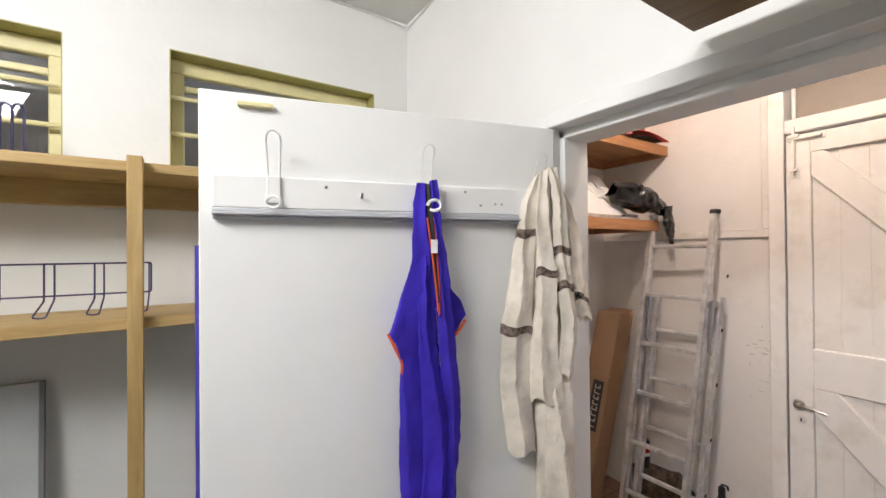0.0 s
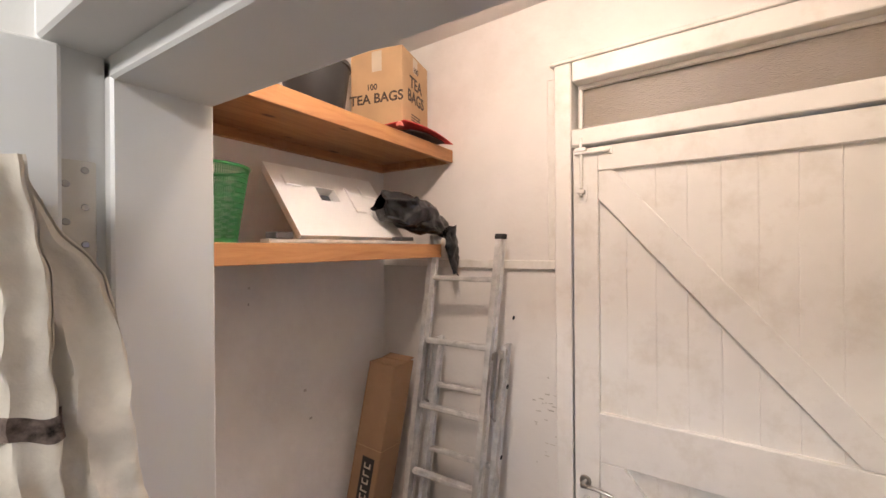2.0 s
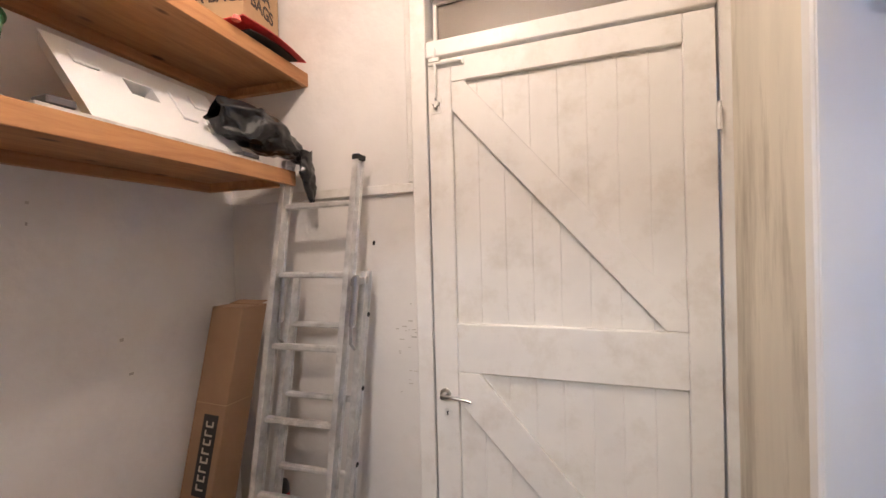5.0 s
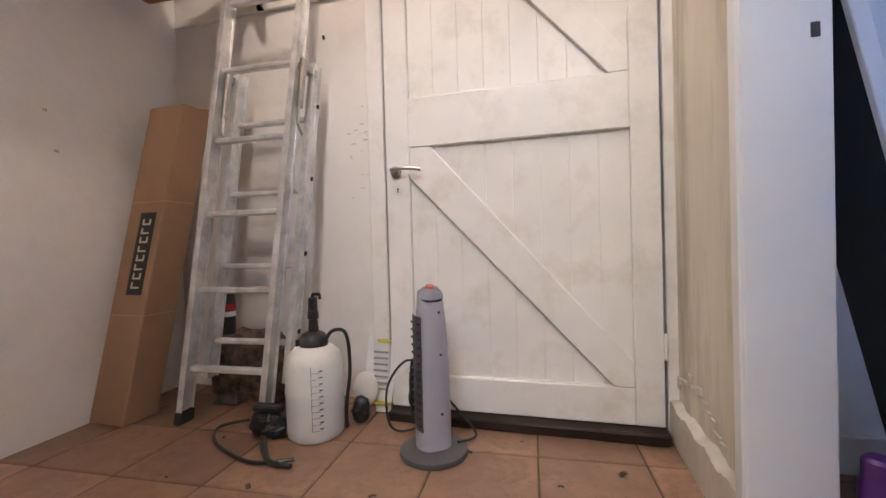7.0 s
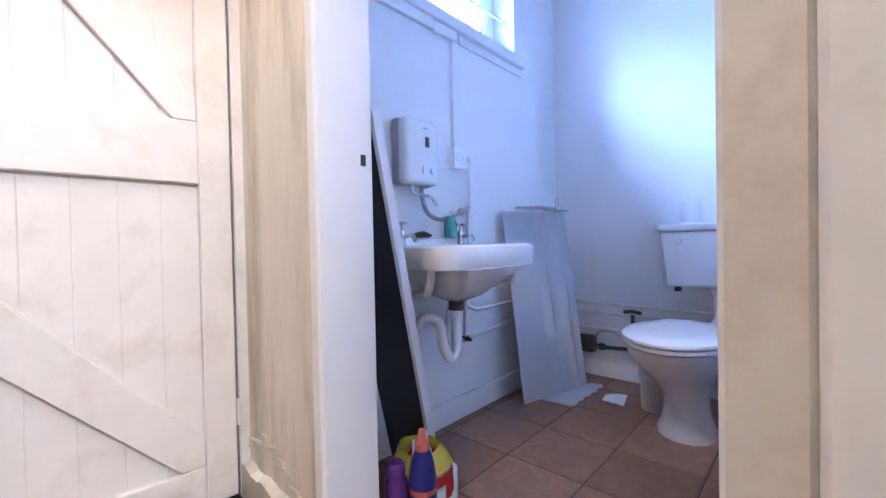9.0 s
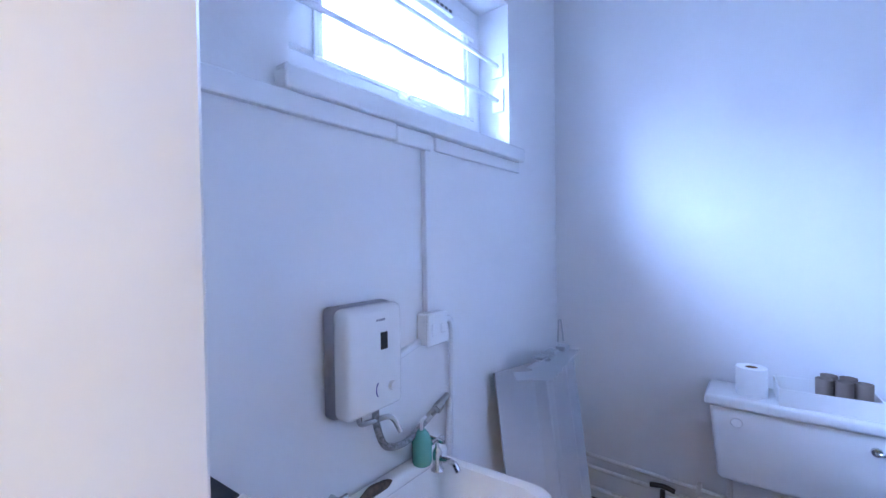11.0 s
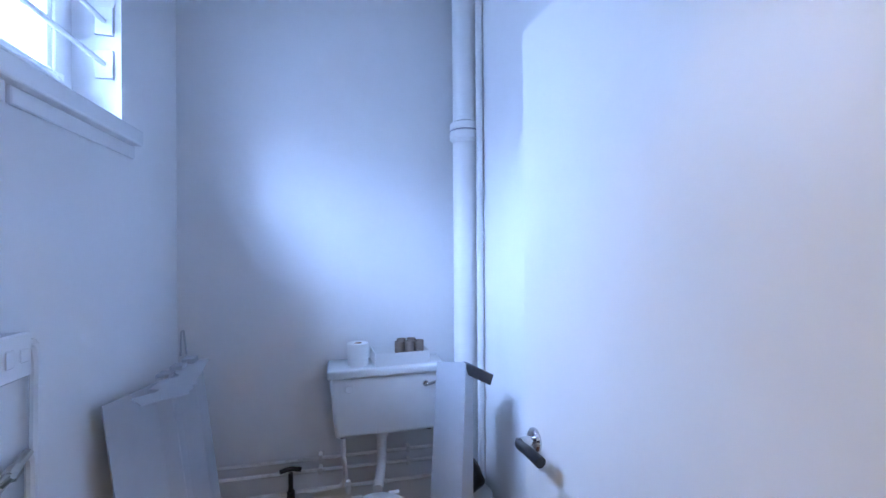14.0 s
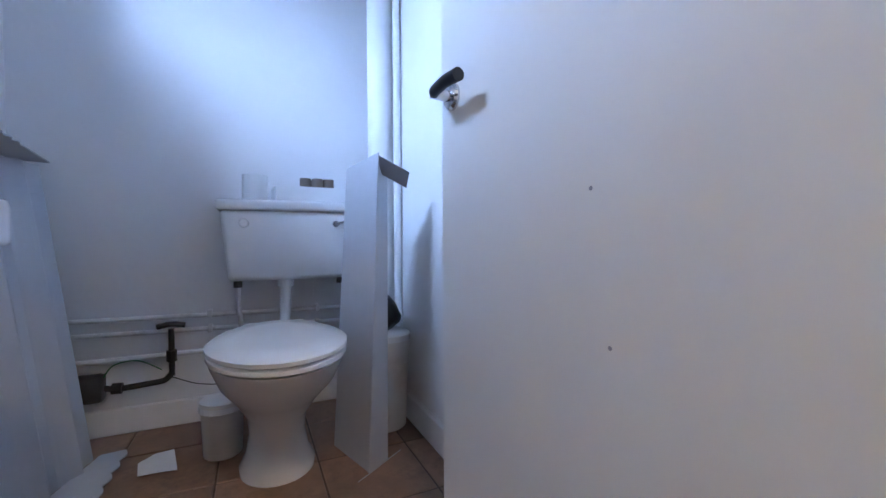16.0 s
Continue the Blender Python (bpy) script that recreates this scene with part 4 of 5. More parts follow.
for x in (-0.164, 0.164):
    s = stile(x, 0.0, 0.03, 1.775)
    part("rubber_foot", leaned(box(x - 0.016, x + 0.016, -0.034, 0.034, 0.0, 0.045, 0.006)), FOOT, s, "worn black rubber foot")
    part("end_cap", leaned(box(x - 0.015, x + 0.015, -0.031, 0.031, 1.76, 1.782, 0.003)), FOOT if x > 0 else ALU, s)
for k in range(6):
    z = 0.190 + 0.2800 * k
    part("rung", leaned(box(-0.152, 0.152, -0.014, 0.014, z - 0.011, z + 0.011, 0.005)), ALU, ladder)
for x in (-0.125, 0.205):
    stile(x, 0.062, 0.14, 1.32)
for k in range(4):
    z = 0.275 + 0.2770 * k
    part("rung", leaned(box(-0.115, 0.195, 0.05, 0.074, z - 0.010, z + 0.010, 0.005)), ALU, ladder)
for x, yy in ((0.20, 0.02), (-0.14, 0.05)):
    bm = box(x - 0.018, x + 0.012, yy - 0.045, yy + 0.05, 1.27, 1.30, 0.004)
    box(x - 0.004, x + 0.016, yy - 0.06, yy - 0.03, 1.12, 1.31, 0.006, bm)
    tube([(x, yy - 0.05, 1.20), (x + 0.012, yy - 0.055, 1.06), (x + 0.006, yy - 0.01, 1.03)], 0.006, 6, bm)
    part("catch", leaned(bm), STEEL, ladder, "dull steel catch hook")
for k in range(5):
    z = 0.205 + 0.2790 * k
    part("rung_end", leaned(turned(lathe([(0.009, 0), (0.009, 0.003)], 10), pose(0.226, 0.062, z + 0.11, 0, 90))), FOOT, ladder)

# long carton
LEAN = Matrix(((1, 0, 0.085, 0), (0, 1, 0.165, 0), (0, 0, 1, 0), (0, 0, 0, 1)))
ct = thing("long_carton", pose(-1.685, 2.160, 0.004, 0, 0, -5), "tall brown cardboard carton with a black label leaning in the corner", "carton")
part("carton", turned(box(-0.085, 0.085, -0.065, 0.065, 0, 1.18, 0.003), LEAN), CARD, ct)
part("flap", turned(turned(box(-0.08, 0.08, 0, 0.05, 0, 0.003), pose(0, 0.02, 1.18, 12)), LEAN), CARD, ct)
for z in (0.38, 0.80):
    part("crease", turned(box(-0.0855, 0.0855, -0.0655, 0.0655, z, z + 0.002), LEAN), CARDB, ct)
lb = part("label", turned(box(-0.022, 0.055, -0.0662, -0.0652, 0.455, 0.76), LEAN), INK, ct, "black printed label with pale letter bars")
for i in range(8):
    z = 0.478 + i * 0.0335
    part("letter_bar", turned(box(-0.004, 0.037, -0.0672, -0.0664, z, z + 0.007), LEAN), LABELW, lb)
    part("letter_bar", turned(box(-0.004, 0.004, -0.0672, -0.0664, z + 0.007, z + 0.023), LEAN), LABELW, lb)
    if i % 2:
        part("letter_bar", turned(box(0.029, 0.037, -0.0672, -0.0664, z + 0.007, z + 0.023), LEAN), LABELW, lb)

# tower heater
ht = thing("tower_heater", pose(-0.490, 2.105, 0, 0, 0, 35), "lilac-grey tower fan heater on a round base", "heater")
part("base", lathe([(0.098, 0), (0.101, 0.006), (0.099, 0.016), (0.088, 0.022), (0.03, 0.026)], 40), DGREYP, ht, "grey round foot", True)
bm = grid(28, 30, lambda u, v: Vector((0.052 * (1 - 0.28 * v ** 3) * math.cos(6.2832 * u) * (abs(math.cos(6.2832 * u)) ** -0.35 if abs(math.cos(6.2832 * u)) > 1e-3 else 0) ,
                                       0.047 * (1 - 0.35 * v ** 3) * math.sin(6.2832 * u), 0.026 + 0.44 * v + 0.018 * math.sin(6.2832 * u) * v)))
bmesh.ops.remove_doubles(bm, verts=bm.verts, dist=0.0006)
part("casing", bm, GREYP, ht, smooth=True)
part("cap", turned(lathe([(0.001, 0.03), (0.022, 0.027), (0.036, 0.014), (0.041, 0.0)], 24), pose(0, 0, 0.464, 18) @ Matrix.Diagonal((0.98, 0.8, 1, 1))), GREYTRIM, ht, smooth=True)
part("grille", grid(10, 24, lambda u, v: Vector((-0.042 - 0.006 * math.sin(math.pi * u), -0.032 + 0.064 * u, 0.08 + 0.33 * v)), 0.004), DGREYP, ht, "dark slotted grille", True)
for k in range(14):
    part("grille_slat", box(-0.0525, -0.044, -0.030, 0.030, 0.095 + k * 0.0225, 0.099 + k * 0.0225), BLACKP, ht)
for z in (0.13, 0.30, 0.42):
    part("screw_cap", turned(lathe([(0.004, 0), (0.004, 0.002)], 8), pose(0.01, -0.047 + 0.006 * (z > 0.35), z, 90)), INK, ht)
part("control_dial", turned(lathe([(0.014, 0), (0.013, 0.008)], 20), pose(-0.005, -0.01, 0.488, 14)), PINKP, ht, "reddish control knob", True)
solid("heater_flex", tube(smooth_line([(-0.42, 2.12, 0.03), (-0.38, 2.22, 0.01), (-0.45, 2.28, 0.06), (-0.55, 2.29, 0.16), (-0.62, 2.28, 0.22), (-0.68, 2.24, 0.14), (-0.66, 2.2, 0.03), (-0.60, 2.22, 0.008), (-0.53, 2.27, 0.05), (-0.56, 2.29, 0.15), (-0.62, 2.295, 0.17)], 6), 0.0042, 6), BLACKP, "black flex looped behind the heater", "cable", smooth=True)
solid("flex_bundle", crumpled(lambda u, v: Vector((-0.60 + 0.022 * math.cos(6.28 * u) * (0.6 + 0.4 * math.sin(3.14 * v)), 2.285 + 0.018 * math.sin(6.28 * u), 0.01 + 0.20 * v)), 14, 16, 0.006, 7, 20), BLACKP, "black coiled flex bundle against the door", "cable", smooth=True)

# pump sprayer
sp = thing("pump_sprayer", pose(-0.905, 2.165, 0), "translucent white pump sprayer with black top and graduated scale", "sprayer")
part("tank", lathe([(0.080, 0), (0.088, 0.008), (0.091, 0.03), (0.093, 0.14), (0.095, 0.15), (0.093, 0.16), (0.092, 0.235), (0.084, 0.268), (0.060, 0.29), (0.040, 0.295)], 36), HDPE, sp, smooth=True)
part("collar", lathe([(0.042, 0.290), (0.046, 0.293), (0.046, 0.318), (0.036, 0.332), (0.022, 0.34)], 24), BLACKP, sp, smooth=True)
pump = part("pump_rod", lathe([(0.015, 0.335), (0.017, 0.345), (0.014, 0.38), (0.018, 0.382), (0.018, 0.40), (0.015, 0.41)], 16), BLACKP, sp, smooth=True)
part("pump_handle", turned(box(-0.014, 0.014, -0.011, 0.011, 0.405, 0.452, 0.005), pose(0, 0, 0)), BLACKP, pump)
part("trigger_hook", tube(bent([(0.0, 0, 0.452), (0.0, 0, 0.462), (0.026, 0, 0.462), (0.026, 0, 0.445)], 0.006), 0.005, 6), BLACKP, pump)
part("hose", tube(smooth_line([(0.045, -0.01, 0.305), (0.075, -0.015, 0.345), (0.12, -0.01, 0.335), (0.128, -0.005, 0.22), (0.11, 0.0, 0.10), (0.10, 0.02, 0.02)], 6), 0.006, 8), BLACKP, sp, smooth=True)
part("valve", turned(lathe([(0.010, 0), (0.010, 0.03)], 12), pose(-0.05, -0.01, 0.282)), BLACKP, sp)
ang = math.radians(-58)


def onto(r, a, z):
    return Vector((r * math.cos(a), r * math.sin(a), z))


part("scale_line", tube([onto(0.0935, ang - 0.16, 0.045 + 0.02 * i) for i in range(11)], 0.0007, 4), INK, sp)
for i in range(10):
    z = 0.045 + 0.02 * i
    part("scale_mark", tube([onto(0.0935, ang - 0.16 + 0.05 * j, z) for j in range(7)], 0.0006, 4), INK, sp)
    part("scale_figure", tube([onto(0.0937, ang + 0.09 + 0.03 * j, z + 0.006) for j in range(5)], 0.0022, 4), INK, sp)

br = thing("scrubbing_brush", pose(-1.05, 2.12, 0), "black bristle brush head lying by the ladder", "brush")
part("bristles", crumpled(lambda u, v: Vector((0.07 * math.cos(6.28 * u) * math.sin(3.14 * v) , 0.04 * math.sin(6.28 * u) * math.sin(3.14 * v), 0.045 - 0.045 * math.cos(3.14 * v))), 28, 16, 0.012, 4, 30), BLACKP, br, smooth=False)
part("stock", box(-0.05, 0.05, -0.02, 0.02, 0.085, 0.105, 0.006), BLACKP, br)
solid("black_hose", tube(smooth_line([(-0.87, 1.98, 0.012), (-0.98, 1.95, 0.01), (-1.10, 1.99, 0.01), (-1.21, 2.06, 0.01), (-1.25, 2.14, 0.012), (-1.17, 2.18, 0.02), (-1.08, 2.15, 0.03)], 6), 0.0055, 7), BLACKP, "black rubber hose curled on the tiles", "hose", smooth=True)
solid("black_lance", tube(smooth_line([(-1.03, 2.06, 0.02), (-0.98, 2.0, 0.014), (-0.93, 1.955, 0.012), (-0.86, 1.945, 0.012)], 5), lambda t: 0.012 - 0.005 * t, 8), BLACKP, "black plastic spray lance lying on the tiles", "lance", smooth=True)
pk = thing("white_leaflet_bag", pose(-0.76, 2.34, 0.0, -6, 0, -8), "white printed plastic packet with yellow edge leaning on the door frame", "packet")
part("packet", crumpled(lambda u, v: Vector((-0.06 + 0.12 * u + 0.02 * v, 0.0 + 0.012 * math.sin(3.14 * u), 0.03 + 0.25 * v)), 12, 16, 0.006, 3, 12), PAPER, pk, smooth=True)
part("yellow_edge", box(0.0, 0.075, -0.012, -0.006, 0.262, 0.272), YELLOWP, pk, "yellow edge strip")
part("yellow_edge", box(-0.02, 0.06, -0.012, -0.006, 0.04, 0.05), YELLOWP, pk, "yellow edge strip")
for i in range(7):
    part("printed_bar", box(-0.015, 0.045, -0.0095, -0.0085, 0.09 + 0.022 * i, 0.097 + 0.022 * i), GREYTRIM, pk)
part("lower_bulge", crumpled(lambda u, v: Vector((-0.04 + 0.05 * math.cos(6.28 * u) * math.sin(3.14 * v), -0.02 + 0.03 * math.sin(6.28 * u) * math.sin(3.14 * v), 0.09 - 0.06 * math.cos(3.14 * v))), 14, 12, 0.008, 6, 16), HDPE, pk, smooth=True)
solid("dark_brush", crumpled(lambda u, v: Vector((-0.79 + 0.035 * math.cos(6.28 * u) * math.sin(3.14 * v), 2.27 + 0.03 * math.sin(6.28 * u) * math.sin(3.14 * v), 0.045 - 0.045 * math.cos(3.14 * v))), 20, 12, 0.01, 9, 30), BLACKP, "black bristle brush standing on the tiles", "brush")
solid("mottled_sack", crumpled(lambda u, v: Vector((-1.27 + 0.16 * math.cos(6.28 * u) * math.sin(3.14 * v) ** 0.6, 2.385 + 0.055 * math.sin(6.28 * u) * math.sin(3.14 * v) ** 0.6, 0.15 - 0.15 * math.cos(3.14 * v))), 34, 22, 0.02, 8, 12), RUBBLE, "mottled dark brown sack behind the ladder", "sack", smooth=True)
cn = thing("spray_can", pose(-1.40, 2.36, 0.28), "dark tin with a red and white label behind the ladder", "can")
part("can", lathe([(0.032, 0), (0.033, 0.003), (0.033, 0.15), (0.025, 0.165), (0.012, 0.17)], 20), BLACKP, cn, smooth=True)
part("label_band", lathe([(0.0335, 0.07), (0.0335, 0.09)], 20, cap=False), PAPER, cn)
part("label_band", lathe([(0.0335, 0.095), (0.0335, 0.12)], 20, cap=False), REDP, cn)
solid("tin_stand", box(-1.46, -1.34, 2.33, 2.43, 0.0, 0.28, 0.006), RUBBLE, "dark wooden block in the corner", "block")
bl = thing("ceiling_bulb", pose(-0.72, 1.42, 2.65), "bare warm bulb in a white ceiling holder", "bulb")
part("holder", lathe([(0.018, 0.045), (0.02, 0.05), (0.016, 0.09), (0.006, 0.1)], 16), UPVC, bl, smooth=True)
solid_bulb = part("glass_bulb", lathe([(0.001, -0.02), (0.02, -0.015), (0.03, 0.005), (0.026, 0.028), (0.014, 0.045)], 20), BULB, bl, smooth=True)
solid_bulb.visible_shadow = False

# ---- washroom ----
win = thing("window_washroom", pose(1.13, WN, 1.77), "white plastic window with trickle vent and bright obscured pane", "window", kind="structure")
for a in ((-0.47, 0.47, 0.13, 0.19, 0.475, 0.54), (-0.47, 0.47, 0.13, 0.19, -0.02, 0.05), (-0.47, -0.42, 0.13, 0.19, 0.05, 0.475), (0.42, 0.47, 0.13, 0.19, 0.05, 0.475)):
    part("window_frame", box(*a, 0.006), UPVC, win)
for a in ((-0.42, 0.42, 0.12, 0.17, 0.41, 0.475), (-0.42, 0.42, 0.12, 0.17, 0.05, 0.10), (-0.42, -0.29, 0.12, 0.17, 0.10, 0.41), (0.33, 0.42, 0.12, 0.17, 0.10, 0.41)):
    part("sash", box(*a, 0.008), UPVC, win)
for a in ((-0.33, 0.37, 0.112, 0.12, 0.405, 0.42), (-0.33, 0.37, 0.112, 0.12, 0.085, 0.10), (-0.33, -0.315, 0.112, 0.12, 0.10, 0.405), (0.355, 0.37, 0.112, 0.12, 0.10, 0.405)):
    part("glazing_bead", box(*a, 0.003), UPVC, win)
part("pane", box(-0.36, 0.36, 0.140, 0.146, 0.10, 0.41), CLEAR, win).visible_shadow = False
v = part("trickle_vent", box(-0.30, 0.26, 0.105, 0.12, 0.435, 0.462, 0.003), UPVC, win)
for i in range(22):
    part("vent_slot", box(-0.285 + i * 0.0245, -0.268 + i * 0.0245, 0.1035, 0.1055, 0.444, 0.454), DGREYP, v)
bm = box(-0.03, 0.10, 0.105, 0.12, 0.07, 0.088, 0.004)
box(0.0, 0.03, 0.085, 0.105, 0.072, 0.086, 0.004, bm)
part("window_handle", bm, UPVC, win)
for z in (0.31, 0.175):
    b = part("bar", tube([(-0.47, 0.045, z), (0.465, 0.045, z)], 0.008, 10), UPVC, win, "white painted security bar", True)
    part("end_plate", box(0.462, 0.4695, 0.02, 0.07, z - 0.045, z + 0.045, 0.002), UPVC, b)
part("window_sill", box(-0.50, 0.53, -0.038, 0.13, -0.066, -0.016, 0.006, seg=2), UPVC, win)
part("sill_end", crumpled(lambda u, v: Vector((-0.49 + 0.022 * math.cos(6.28 * u) * math.sin(3.14 * v), -0.015 + 0.022 * math.sin(6.28 * u) * math.sin(3.14 * v), -0.045 - 0.025 * math.cos(3.14 * v))), 12, 10, 0.006, 2, 40), UPVC, win, "broken plaster lump", True)
part("window_board", box(0.0, 0.53, -0.012, 0.0, -0.108, -0.0665, 0.003), UPVC, win)

tk = thing("cable_trunking", pose(XI, WN, 1.66), "white plastic cable trunking below the window", "trunking")
part("run", box(0.012, 0.62, -0.022, 0.0, 0.0, 0.045, 0.003), UPVC, tk)
part("run", box(0.622, 0.765, -0.022, 0.0, -0.004, 0.041, 0.003), UPVC, tk)
part("drop", box(0.735, 0.755, -0.02, 0.0, -0.47, -0.005, 0.003), UPVC, tk)
sb = thing("spur_switch", pose(1.085, WN, 1.145), "white fused spur switch box", "switch")
part("box", box(-0.043, 0.043, -0.035, 0.0, -0.045, 0.045, 0.004), UPVC, sb)
part("plate", box(-0.045, 0.045, -0.046, -0.035, -0.047, 0.047, 0.004), UPVC, sb)
part("rocker", box(0.008, 0.03, -0.050, -0.046, -0.014, 0.014, 0.002), UPVC, sb)
part("fuse_carrier", box(-0.03, -0.008, -0.049, -0.046, -0.018, 0.018, 0.002), UPVC, sb)
solid("spur_flex", tube(bent([(1.12, 2.15, 1.16), (1.165, 2.155, 1.165), (1.182, 2.16, 1.12), (1.178, 2.162, 0.80), (1.17, 2.162, 0.70)], 0.03), 0.010, 8), UPVC, "white cable drop beside the switch", "cable", smooth=True)

wh = thing("water_heater", pose(0.815, WN, 1.0), "small white over-sink water heater with grey sides and a display", "water heater")
part("back_shell", box(-0.09, 0.09, -0.04, 0.0, 0.0, 0.25, 0.012, seg=3), GREYTRIM, wh, "grey side shell", True)
part("cover", box(-0.088, 0.088, -0.082, -0.03, 0.002, 0.248, 0.018, seg=4), ENAMEL, wh, smooth=True)
part("display", box(0.012, 0.034, -0.0835, -0.081, 0.145, 0.185, 0.001), INK, wh, "black display window")
part("knob", turned(lathe([(0.011, 0), (0.010, 0.012)], 20), pose(0.045, -0.08, 0.055, 90)), ENAMEL, wh, smooth=True)
for i in range(4):
    part("printed_bar", box(0.0 + i * 0.007, 0.005 + i * 0.007, -0.0832, -0.082, 0.212, 0.217), GREYTRIM, wh)
part("swoosh", tube([(0.012 + 0.016 * math.cos(a), -0.0822, 0.055 + 0.02 * math.sin(a)) for a in [2.2 + 0.22 * i for i in range(9)]], 0.0016, 5), NAVY, wh)
part("outlet", tube(bent([(-0.02, -0.04, 0.0), (-0.02, -0.04, -0.03), (0.075, -0.05, -0.035), (0.085, -0.07, -0.075)], 0.02), 0.007, 8), CHROME, wh, smooth=True)
part("inlet_hose", tube(smooth_line([(0.03, -0.04, 0.0), (0.03, -0.045, -0.05), (0.055, -0.05, -0.105), (0.13, -0.045, -0.125), (0.22, -0.035, -0.105)], 6), 0.009, 8), BRAID, wh, "braided inlet hose", True)
bm = tube([(0.215, -0.035, -0.107), (0.335, -0.025, -0.07)], 0.010, 8)
tube([(0.245, -0.034, -0.098), (0.24, -0.06, -0.075)], 0.006, 6, bm)
tube([(0.27, -0.033, -0.091), (0.295, -0.03, -0.083)], 0.014, 6, bm)
part("stop_valve", bm, STEEL, wh, smooth=True)
solid("basin_supply_pipe", tube(bent([(1.14, 2.155, 0.93), (1.155, 2.155, 0.915), (1.155, 2.155, 0.80), (1.125, 2.155, 0.60), (1.115, 2.155, 0.36)], 0.02), 0.0085, 8), PIPEW, "white painted copper pipe down the wall", "pipe", smooth=True)
solid("basin_waste_pipe", tube(bent([(1.04, 2.10, 0.66), (0.965, 2.12, 0.52), (0.96, 2.13, 0.40), (1.00, 2.15, 0.345), (1.12, 2.155, 0.352), (1.5, 2.155, 0.375), (2.02, 2.155, 0.40)], 0.04), 0.009, 8), PIPEW, "white painted pipe looping under the basin", "pipe", smooth=True)
solid("wall_pipe_upper", tube(bent([(1.115, 2.155, 0.70), (1.12, 2.155, 0.50), (1.20, 2.155, 0.468), (2.0, 2.155, 0.485)], 0.03), 0.0085, 8), PIPEW, "white painted pipe along the washroom wall", "pipe", smooth=True)
bm = tube([(1.095, 2.155, 0.352), (1.13, 2.155, 0.354)], 0.014, 8)
tube([(1.112, 2.155, 0.352), (1.112, 2.12, 0.352)], 0.008, 6, bm)
solid("isolating_valve", bm, IRON, "dark brass isolating valve on the pipe", "valve", smooth=True)

solid("heater_flex_cover", turned(box(0.0, 0.16, -0.018, 0.0, -0.009, 0.009, 0.003), pose(0.90, WN, 1.075, 0, -14)), UPVC, "short white cable cover between heater and switch", "trunking")

# wash basin
bs = thing("wash_basin", pose(0.87, WN, 0.0), "white wall-hung ceramic wash basin on painted brackets", "basin")


def basin_outline(k, y0=-0.385, w=0.27):
    """A rounded rectangle shrunk by k."""
    pts = []
    for cx, cy, a0 in ((w - 0.05, -0.03, 0), (-w + 0.05, -0.03, 90), (-w + 0.07, y0 + 0.07, 180), (w - 0.07, y0 + 0.07, 270)):
        r = 0.03 if cy > -0.1 else 0.07
        for i in range(7):
            a = radians(a0 + 15 * i)
            pts.append((cx + r * math.cos(a), cy + r * math.sin(a)))
    cx, cy = 0, (y0 + 0.0) / 2
    return [((x - cx) * (1 - k) + cx, (y - cy) * (1 - k) + cy) for x, y in pts]


rings = [(0.0, 0.695, 0), (-0.012, 0.70, 0), (-0.012, 0.752, 0), (0.0, 0.765, 0), (0.05, 0.772, 0), (0.14, 0.768, 0), (0.18, 0.755, 0), (0.32, 0.69, 0), (0.62, 0.655, 0), (0.92, 0.648, 0)]
bm = bmesh.new()
loops = [[bm.verts.new((x, min(y, -0.002), z)) for x, y in basin_outline(k)] for k, z, _ in rings]
under = [(0.0, 0.692), (0.16, 0.665), (0.44, 0.62), (0.62, 0.585), (0.84, 0.565)]
low = [[bm.verts.new((x, min(y - 0.02 * (1 - k), -0.002), z)) for x, y in basin_outline(k, -0.37, 0.215)] for k, z in under]
for seq in (loops, [loops[0]] + low):
    for a, b in zip(seq, seq[1:]):
        for i in range(len(a)):
            bm.faces.new((a[i], a[(i + 1) % len(a)], b[(i + 1) % len(a)], b[i]))
bm.faces.new(loops[-1])
bm.faces.new(low[-1])
part("bowl", bm, CERAMIC, bs, smooth=True)
part("splash_back", box(-0.25, 0.25, -0.05, -0.004, 0.762, 0.80, 0.012, seg=3), CERAMIC, bs, smooth=True)
for x in (-0.165, 0.165):
    tp = part("tap", lathe([(0.014, 0), (0.018, 0.004), (0.013, 0.012), (0.014, 0.05), (0.010, 0.06), (0.006, 0.065), (0.006, 0.08)], 16), CHROME, bs, "chrome pillar tap", True)
    tp.location = (x, -0.075, 0.768)
    part("spout", tube(bent([(0, 0, 0.035), (0, -0.055, 0.042), (0, -0.07, 0.02)], 0.015), 0.008, 8), CHROME, tp, smooth=True)
    bm = tube([(-0.024, 0, 0.085), (0.024, 0, 0.085)], 0.006, 8)
    tube([(0, -0.024, 0.085), (0, 0.024, 0.085)], 0.006, 8, bm)
    part("cross_head", bm, CHROME, tp, smooth=True)
part("overflow", turned(lathe([(0.012, 0), (0.012, 0.003)], 16), pose(0, -0.065, 0.735, 90)), CHROME, bs)
part("waste_neck", lathe([(0.030, 0.565), (0.028, 0.55), (0.030, 0.53)], 20), IRON, bs, "dark waste fitting")
part("trap", tube(bent([(0, -0.185 + 0.0, 0.535), (0, -0.185, 0.38), (-0.035, -0.185, 0.345), (-0.075, -0.185, 0.40), (-0.075, -0.17, 0.50), (-0.12, -0.12, 0.515), (-0.14, -0.10, 0.40), (-0.14, -0.02, 0.395)], 0.035), 0.019, 12), UPVC, bs, "white plastic waste trap", True)
part("trap_nut", lathe([(0.026, 0.50), (0.026, 0.53)], 12), UPVC, bs).location = (0, -0.185, 0)
